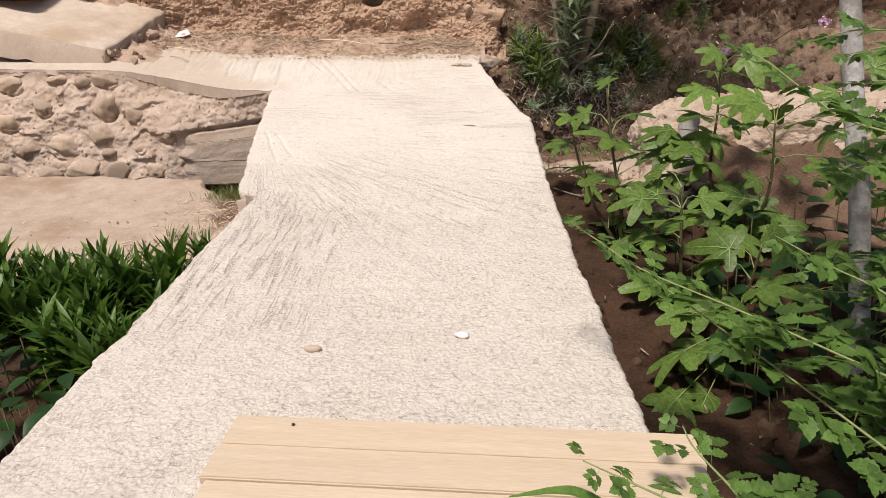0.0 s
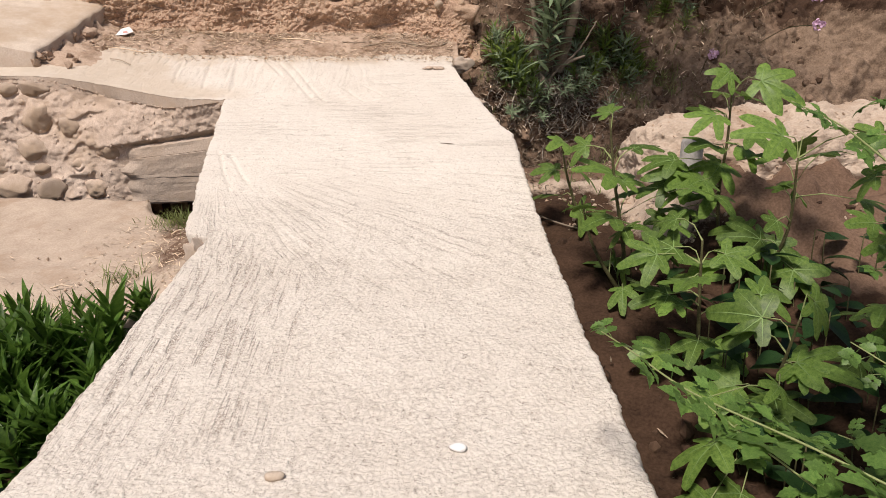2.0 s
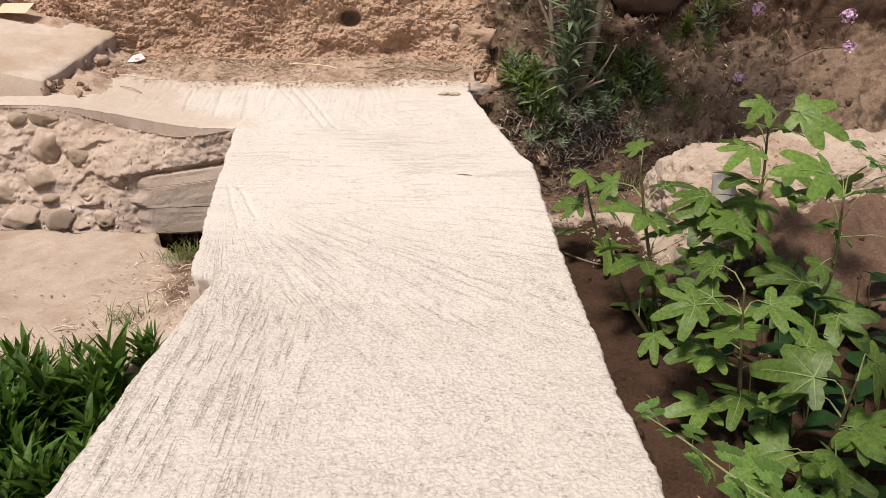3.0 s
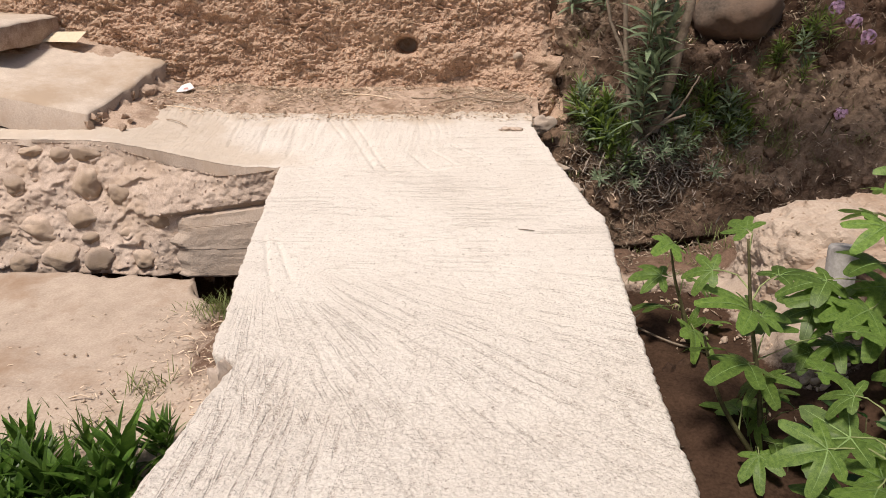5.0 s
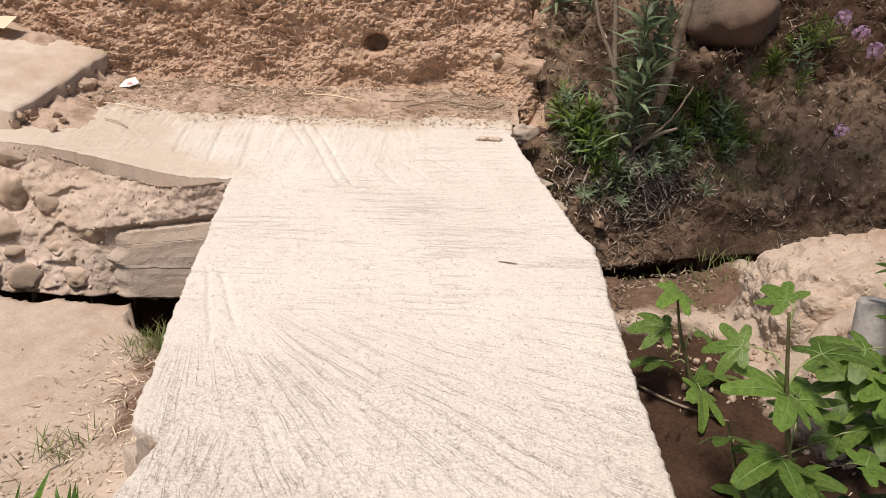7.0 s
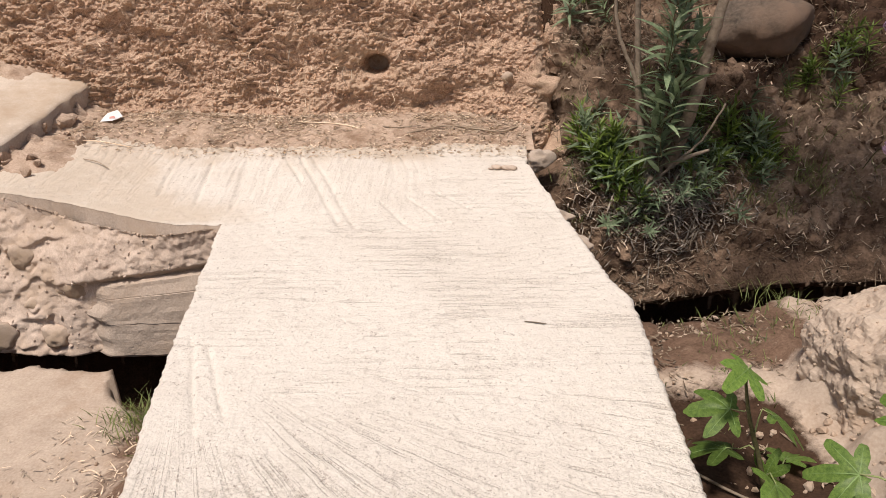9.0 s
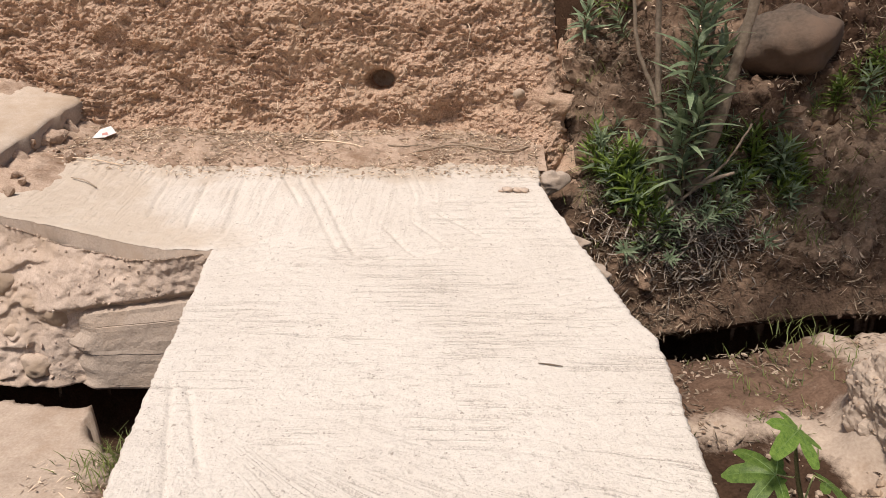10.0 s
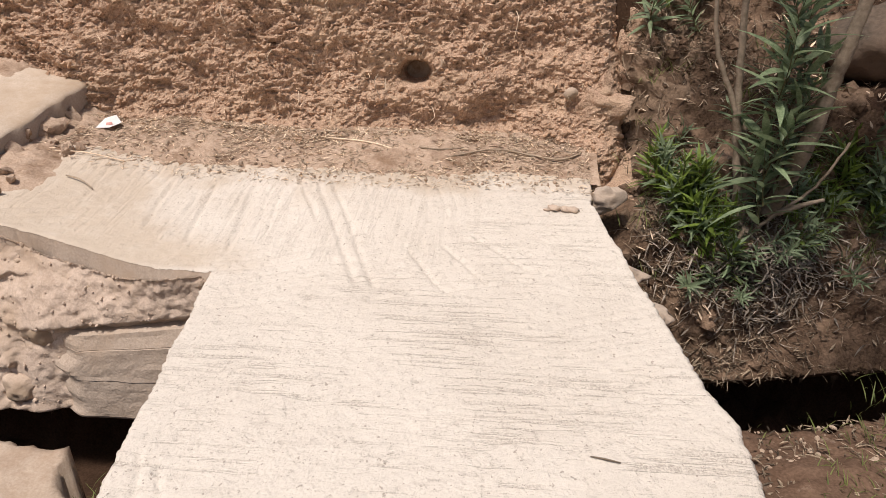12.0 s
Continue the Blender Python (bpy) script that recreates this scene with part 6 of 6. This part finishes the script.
# ---- oleander on the planted bank ----
def build_oleander():
    rnd = random.Random(22)
    root = bank_at(1.21, 0.36)
    tree = empty("oleander", *root, "multi-stemmed oleander with grey bark and narrow leaves", "shrub")
    canes = (([(1.21, 6.98, 0.30), (1.17, 6.98, 0.65), (1.11, 7.0, 1.03), (1.09, 7.02, 1.25), (1.06, 7.05, 1.70), (1.02, 7.1, 2.3)], 0.028),
             ([(1.13, 7.0, 0.95), (1.07, 7.0, 1.17), (0.94, 7.02, 1.48), (0.88, 7.05, 2.0)], 0.017),
             ([(1.24, 7.0, 0.30), (1.20, 7.0, 0.7), (1.16, 7.05, 1.08)], 0.024),
             ([(1.30, 7.05, 0.4), (1.40, 7.05, 0.9), (1.42, 7.08, 1.4), (1.45, 7.1, 2.1)], 0.015),
             ([(1.38, 7.05, 0.55), (1.43, 6.85, 1.0), (1.465, 6.79, 1.33), (1.505, 6.77, 1.56), (1.60, 6.75, 2.3)], 0.050),
             ([(1.22, 6.95, 0.40), (1.34, 6.88, 0.58), (1.52, 6.86, 0.76), (1.66, 6.88, 1.0)], 0.012),
             ([(1.36, 6.88, 0.60), (1.46, 6.84, 0.66), (1.56, 6.82, 0.70)], 0.018))
    lines = []
    for c, r in canes:
        pts = spline(c, 6)
        lines.append(pts)
        bm = bmesh.new()
        tube(bm, [p - root + Vector((0.004 * math.sin(9 * i), 0, 0)) for i, p in enumerate(pts)], [r * (1 - 0.45 * i / len(pts)) for i in range(len(pts))], 8)
        part("stem", bm, M_BARK, tree)
    for i in range(9):
        a = rnd.uniform(-2.6, -0.5)
        pts = [(1.21, 6.96, 0.42), (1.21 + 0.1 * math.cos(a), 6.90, 0.32 + rnd.uniform(-0.05, 0.03)), (1.21 + 0.22 * math.cos(a), 6.84, 0.2 + rnd.uniform(-0.06, 0.05))]
        bm = bmesh.new()
        tube(bm, [Vector(p) - root for p in spline(pts, 5)], [0.016 - 0.001 * k for k in range(11)], 6)
        part("surface_root", bm, M_BARK, tree, "gnarled pale root")
    big = [shoot_kind(200 + k, 22, 0.19, 0.42, 0.0, 1.0) for k in range(4)]
    low = [shoot_kind(210 + k, 24, 0.145, 0.22, 0.0, 0.9) for k in range(3)]
    grey, green = Foliage(tree, M_OLE, 0.16, 5), Foliage(tree, M_YOUNG, 0.15, 9)
    for i in range(13):
        z = 0.62 + 1.3 * (i / 13)
        x = 1.26 + 0.08 * math.sin(i * 2.1) + 0.04 * z
        grey.grow(big[i % 4], (x, 6.98 + rnd.uniform(-0.14, 0.08), z), rnd.uniform(0.7, 1.0), rnd.uniform(0, 360), (rnd.uniform(-25, 25), rnd.uniform(-25, 25)))
    for cx, cz, n in ((0.88, 0.66, 15), (0.97, 0.46, 16), (1.08, 0.30, 7), (1.7, 0.45, 12)):
        for k in range(n):
            p = bank_at(cx + rnd.uniform(-0.13, 0.13), cz + rnd.uniform(-0.13, 0.13))
            (green if rnd.random() < 0.55 else grey).grow(low[k % 3], p, rnd.uniform(0.7, 1.2), rnd.uniform(0, 360), (rnd.uniform(5, 45), rnd.uniform(-30, 30)))
    for k in range(44):
        p = bank_at(rnd.uniform(0.85, 1.9), rnd.uniform(0.12, 0.60))
        grey.grow(big[k % 4], p, rnd.uniform(0.35, 0.62), rnd.uniform(0, 360), (rnd.uniform(20, 75), rnd.uniform(-50, 50)))
    for k in range(16):
        p = bank_at(rnd.uniform(1.75, 2.15), rnd.uniform(0.5, 0.85))
        (green if rnd.random() < 0.55 else grey).grow(low[k % 3], p, rnd.uniform(0.8, 1.3), rnd.uniform(0, 360), (rnd.uniform(0, 40), rnd.uniform(-30, 30)))
    for k in range(9):
        p = bank_at(rnd.uniform(0.75, 1.3), rnd.uniform(1.4, 2.0))
        (green if rnd.random() < 0.55 else grey).grow(low[k % 3], p, rnd.uniform(0.8, 1.3), rnd.uniform(0, 360), (rnd.uniform(0, 40), rnd.uniform(-30, 30)))

    # leafy leader before the stems
    lead = [shoot_kind(220 + k, 13, 0.25, 0.34, 0.0, 1.0) for k in range(3)]
    for k in range(8):
        t = k / 7
        grey.grow(lead[k % 3], (1.22 + 0.06 * t + rnd.uniform(-0.05, 0.05), 6.80 + rnd.uniform(-0.05, 0.05), 0.56 + 0.75 * t), rnd.uniform(1.0, 1.35), rnd.uniform(0, 360), (rnd.uniform(-22, 22), rnd.uniform(-22, 22)))
    for wx, wz, n in ((2.55, 1.02, 12), (2.15, 0.42, 10), (2.3, 0.5, 8), (1.72, 0.75, 10), (2.75, 1.2, 8)):
        for k in range(n):
            p = bank_at(wx + rnd.gauss(0, 0.09), wz + rnd.gauss(0, 0.07))
            (green if k % 3 else grey).grow(low[k % 3], p, rnd.uniform(0.45, 0.95), rnd.uniform(0, 360), (rnd.uniform(0, 45), rnd.uniform(-35, 35)))
    # unseen crown above, added to shade the bank, carried on bent branches
    for k in range(8):
        tip = Vector((0.85 + 0.25 * k, 5.9 + rnd.uniform(-0.25, 0.45), 2.85 + rnd.uniform(-0.15, 0.2)))
        foot = Vector((1.02, 7.1, 2.3)) if k < 4 else Vector((1.58, 6.75, 2.2))
        pts = spline([foot, (foot + tip) * 0.5 + Vector((0, 0, 0.25)), tip], 6)
        bm = bmesh.new()
        tube(bm, [p - root for p in pts], [0.02 - 0.0012 * q for q in range(len(pts))], 6)
        part("branch", bm, M_BARK, tree)
        for q in range(7):
            grey.grow(big[q % 4], tip + Vector((rnd.gauss(0, 0.2), rnd.gauss(0, 0.25), rnd.uniform(-0.05, 0.25))), rnd.uniform(1.0, 1.5), rnd.uniform(0, 360), (rnd.uniform(-50, 50), rnd.uniform(-50, 50)))
    bole = part("bole", rock_bm(77, 0.10, 0.09, 0.16, 3, 0.6), M_BARK, tree, "gnarled root bole")
    bole.location = Vector((1.21, 6.93, 0.36)) - root
    bits = []
    for k in range(1350):
        p = bank_at(rnd.gauss(1.34, 0.34), rnd.gauss(0.28, 0.16)) + Vector((0, -0.02, 0.02))
        bits.append(tuple(p))
    flakes("dry_leaf_tangle", bits, (0.06, 0.19), (0.005, 0.013), M_STRAWGREY, "tangle of grey dead oleander leaves on the bank", "leaves", 26, 0.9, 0.8)
    bits = [tuple(bank_at(rnd.uniform(0.65, 3.0), rnd.uniform(0.0, 1.75)) + Vector((0, -0.015, 0.015))) for k in range(650)]
    flakes("bank_leaf_litter", bits, (0.03, 0.10), (0.006, 0.016), M_STRAW, "pale dead leaves scattered over the planted bank", "leaves", 27, 0.7, 0.6)
    grey.finish(200)
    green.finish(90)


build_oleander()


# ---- pink flowers ----
def flower_mesh(seed):
    rnd = random.Random(seed)
    V, F = [], []
    for i in range(46):
        d = Vector((rnd.gauss(0, 1), rnd.gauss(0, 1), rnd.gauss(0.35, 0.8))).normalized()
        c = d * rnd.uniform(0.65, 1.0)
        a = d.orthogonal().normalized()
        b = d.cross(a)
        o = len(V)
        V.append(tuple(c * 0.86))
        for k in range(5):
            q = 1.2566 * k
            V.append(tuple(c + (a * math.cos(q) + b * math.sin(q)) * 0.26))
        F.extend((o, o + 1 + k, o + 1 + (k + 1) % 5) for k in range(5))
    me = mesh_from("bloom", V, F, False)
    me.materials.append(M_PINK)
    return me


def build_flowers():
    rnd = random.Random(3)
    blooms = [flower_mesh(k) for k in range(3)]
    for i, (x, y, z) in enumerate(((2.48, 6.60, 1.50), (2.62, 6.60, 1.40), (2.74, 6.60, 1.29), (2.73, 6.76, 0.72), (3.42, 6.35, 1.0), (3.36, 6.35, 1.24))):
        foot = bank_at(x + 0.06, z - 0.22)
        plant = empty("pink_flower", *foot, "pink globe flower head on a thin stem", "flower", "pink flowers")
        bm = bmesh.new()
        tube(bm, spline([Vector((0, 0, 0)), Vector((x, y, z)) * 0.5 - foot * 0.5 + Vector((0, 0, 0.06)), Vector((x, y, z)) - foot], 5), 0.004, 5)
        part("stem", bm, M_STEM, plant)
        place("bloom", blooms[i % 3], plant, (x, y, z), rnd.uniform(0.052, 0.066), rnd.uniform(0, 360))


build_flowers()


# ---- grass ----
def build_grass():
    rnd = random.Random(41)
    V, F = [], []

    def tuft(x, y, z, n, h, spread):
        for k in range(n):
            a = rnd.uniform(0, 6.283)
            d = Vector((math.cos(a) * rnd.uniform(0.2, 0.9), math.sin(a) * rnd.uniform(0.2, 0.9), 1)).normalized()
            side = d.cross(Vector((0, 0, 1))).normalized()
            blade_into(V, F, Vector((x + rnd.gauss(0, spread), y + rnd.gauss(0, spread), z)), d, side, side.cross(d), h * rnd.uniform(0.5, 1.1), rnd.uniform(0.003, 0.006), rnd.uniform(0.1, 0.5), 3, 0.2, 0.6)

    g = lambda x, y: float(ground_z(np.array(x), np.array(y)))
    for x, y, n, h, sp in ((-1.66, 5.12, 130, 0.13, 0.07), (-1.52, 5.0, 90, 0.12, 0.06), (-1.75, 5.2, 60, 0.10, 0.06), (-1.80, 5.12, 40, 0.08, 0.08), (-1.72, 4.22, 60, 0.13, 0.07), (-1.95, 3.95, 50, 0.14, 0.10), (-2.2, 3.9, 40, 0.12, 0.10),
                           (1.28, 5.35, 90, 0.09, 0.12), (1.1, 5.15, 50, 0.07, 0.12), (1.6, 5.5, 70, 0.10, 0.12), (1.9, 5.6, 60, 0.12, 0.12), (-1.42, 4.75, 40, 0.09, 0.05), (1.45, 5.75, 40, 0.09, 0.10), (1.75, 5.95, 60, 0.12, 0.12), (1.05, 5.75, 12, 0.06, 0.05), (1.4, 5.92, 25, 0.10, 0.05), (0.95, 4.7, 20, 0.07, 0.08)):
        tuft(x, y, g(x, y), n, h, sp)
    for i in range(40):
        p = bank_at(rnd.uniform(0.6, 3.2), rnd.uniform(0.0, 1.5))
        tuft(p.x, p.y, p.z, 14, rnd.uniform(0.08, 0.2), 0.05)
    for i in range(14):
        p = bank_at(rnd.uniform(1.95, 2.6), rnd.uniform(0.15, 0.5))
        tuft(p.x, p.y, p.z, 22, rnd.uniform(0.1, 0.2), 0.07)
    ob = tagged(new("grass", mesh_from("grass", V, F)), "thin green and dry grass tufts on the banks", "grass", kind="stuff")
    add_mat(ob, M_GRASS)


build_grass()


# ---- posts and scraps ----
def build_posts():
    bm = bmesh.new()
    tube(bm, [(1.735, 2.45, -0.42), (1.74, 2.52, -0.14), (1.735, 2.70, 0.39), (1.71, 2.84, 0.77), (1.70, 2.99, 1.17), (1.66, 3.35, 2.2)], 0.0415, 16)
    tagged(part("white_pole", bm, M_POLE, None), "weathered white painted pole leaning among the leaves", "pole")
    bm = bmesh.new()
    tube(bm, [(1.52, 4.14, 0.0), (1.53, 4.18, 0.2), (1.54, 4.22, 0.48), (1.54, 4.221, 0.495)], [0.062, 0.062, 0.062, 0.056], 18)
    tagged(part("post_stub", bm, M_POST, None), "short sawn-off grey post beside the mound", "post")
    # crumpled wrapper
    V = [(0, 0, 0), (0.13, -0.02, 0.015), (0.20, 0.05, 0.0), (0.15, 0.11, 0.03), (0.05, 0.10, 0.01), (0.09, 0.05, 0.035)]
    F = [(0, 1, 5), (1, 2, 5), (2, 3, 5), (3, 4, 5), (4, 0, 5)]
    ob = tagged(new("paper_scrap", mesh_from("paper_scrap", V, F, False)), "crumpled white wrapper with red print on loose earth", "paper")
    add_mat(ob, M_PAPER, M_RED)
    part("red_print", mesh_from("red_print", [(0.10, 0.0, 0.024), (0.15, 0.01, 0.020), (0.14, 0.03, 0.029), (0.10, 0.02, 0.031)], [(0, 1, 2, 3)], False), M_RED, ob, "small red printed patch")
    ob.location = (-2.85, 7.46, debris_z(-2.76, 7.50) + 0.01)
    ob.rotation_euler = (radians(32), radians(-4), 0)
    ob.scale = (0.85, 0.85, 0.85)
    V = [(0, 0, 0), (0.28, -0.02, 0.0), (0.30, 0.12, 0.03), (0.03, 0.15, 0.02), (0.14, 0.06, 0.03)]
    F = [(0, 1, 4), (1, 2, 4), (2, 3, 4), (3, 0, 4)]
    ob = tagged(new("card_scrap", mesh_from("card_scrap", V, F, False)), "torn buff card lying on the step slab", "card")
    add_mat(ob, M_CARD)
    ob.location = (-4.06, 7.50, 1.27)
    ob.rotation_euler = (radians(18), 0, 0)
    ob.scale = (1.25, 1.25, 1.25)


build_posts()
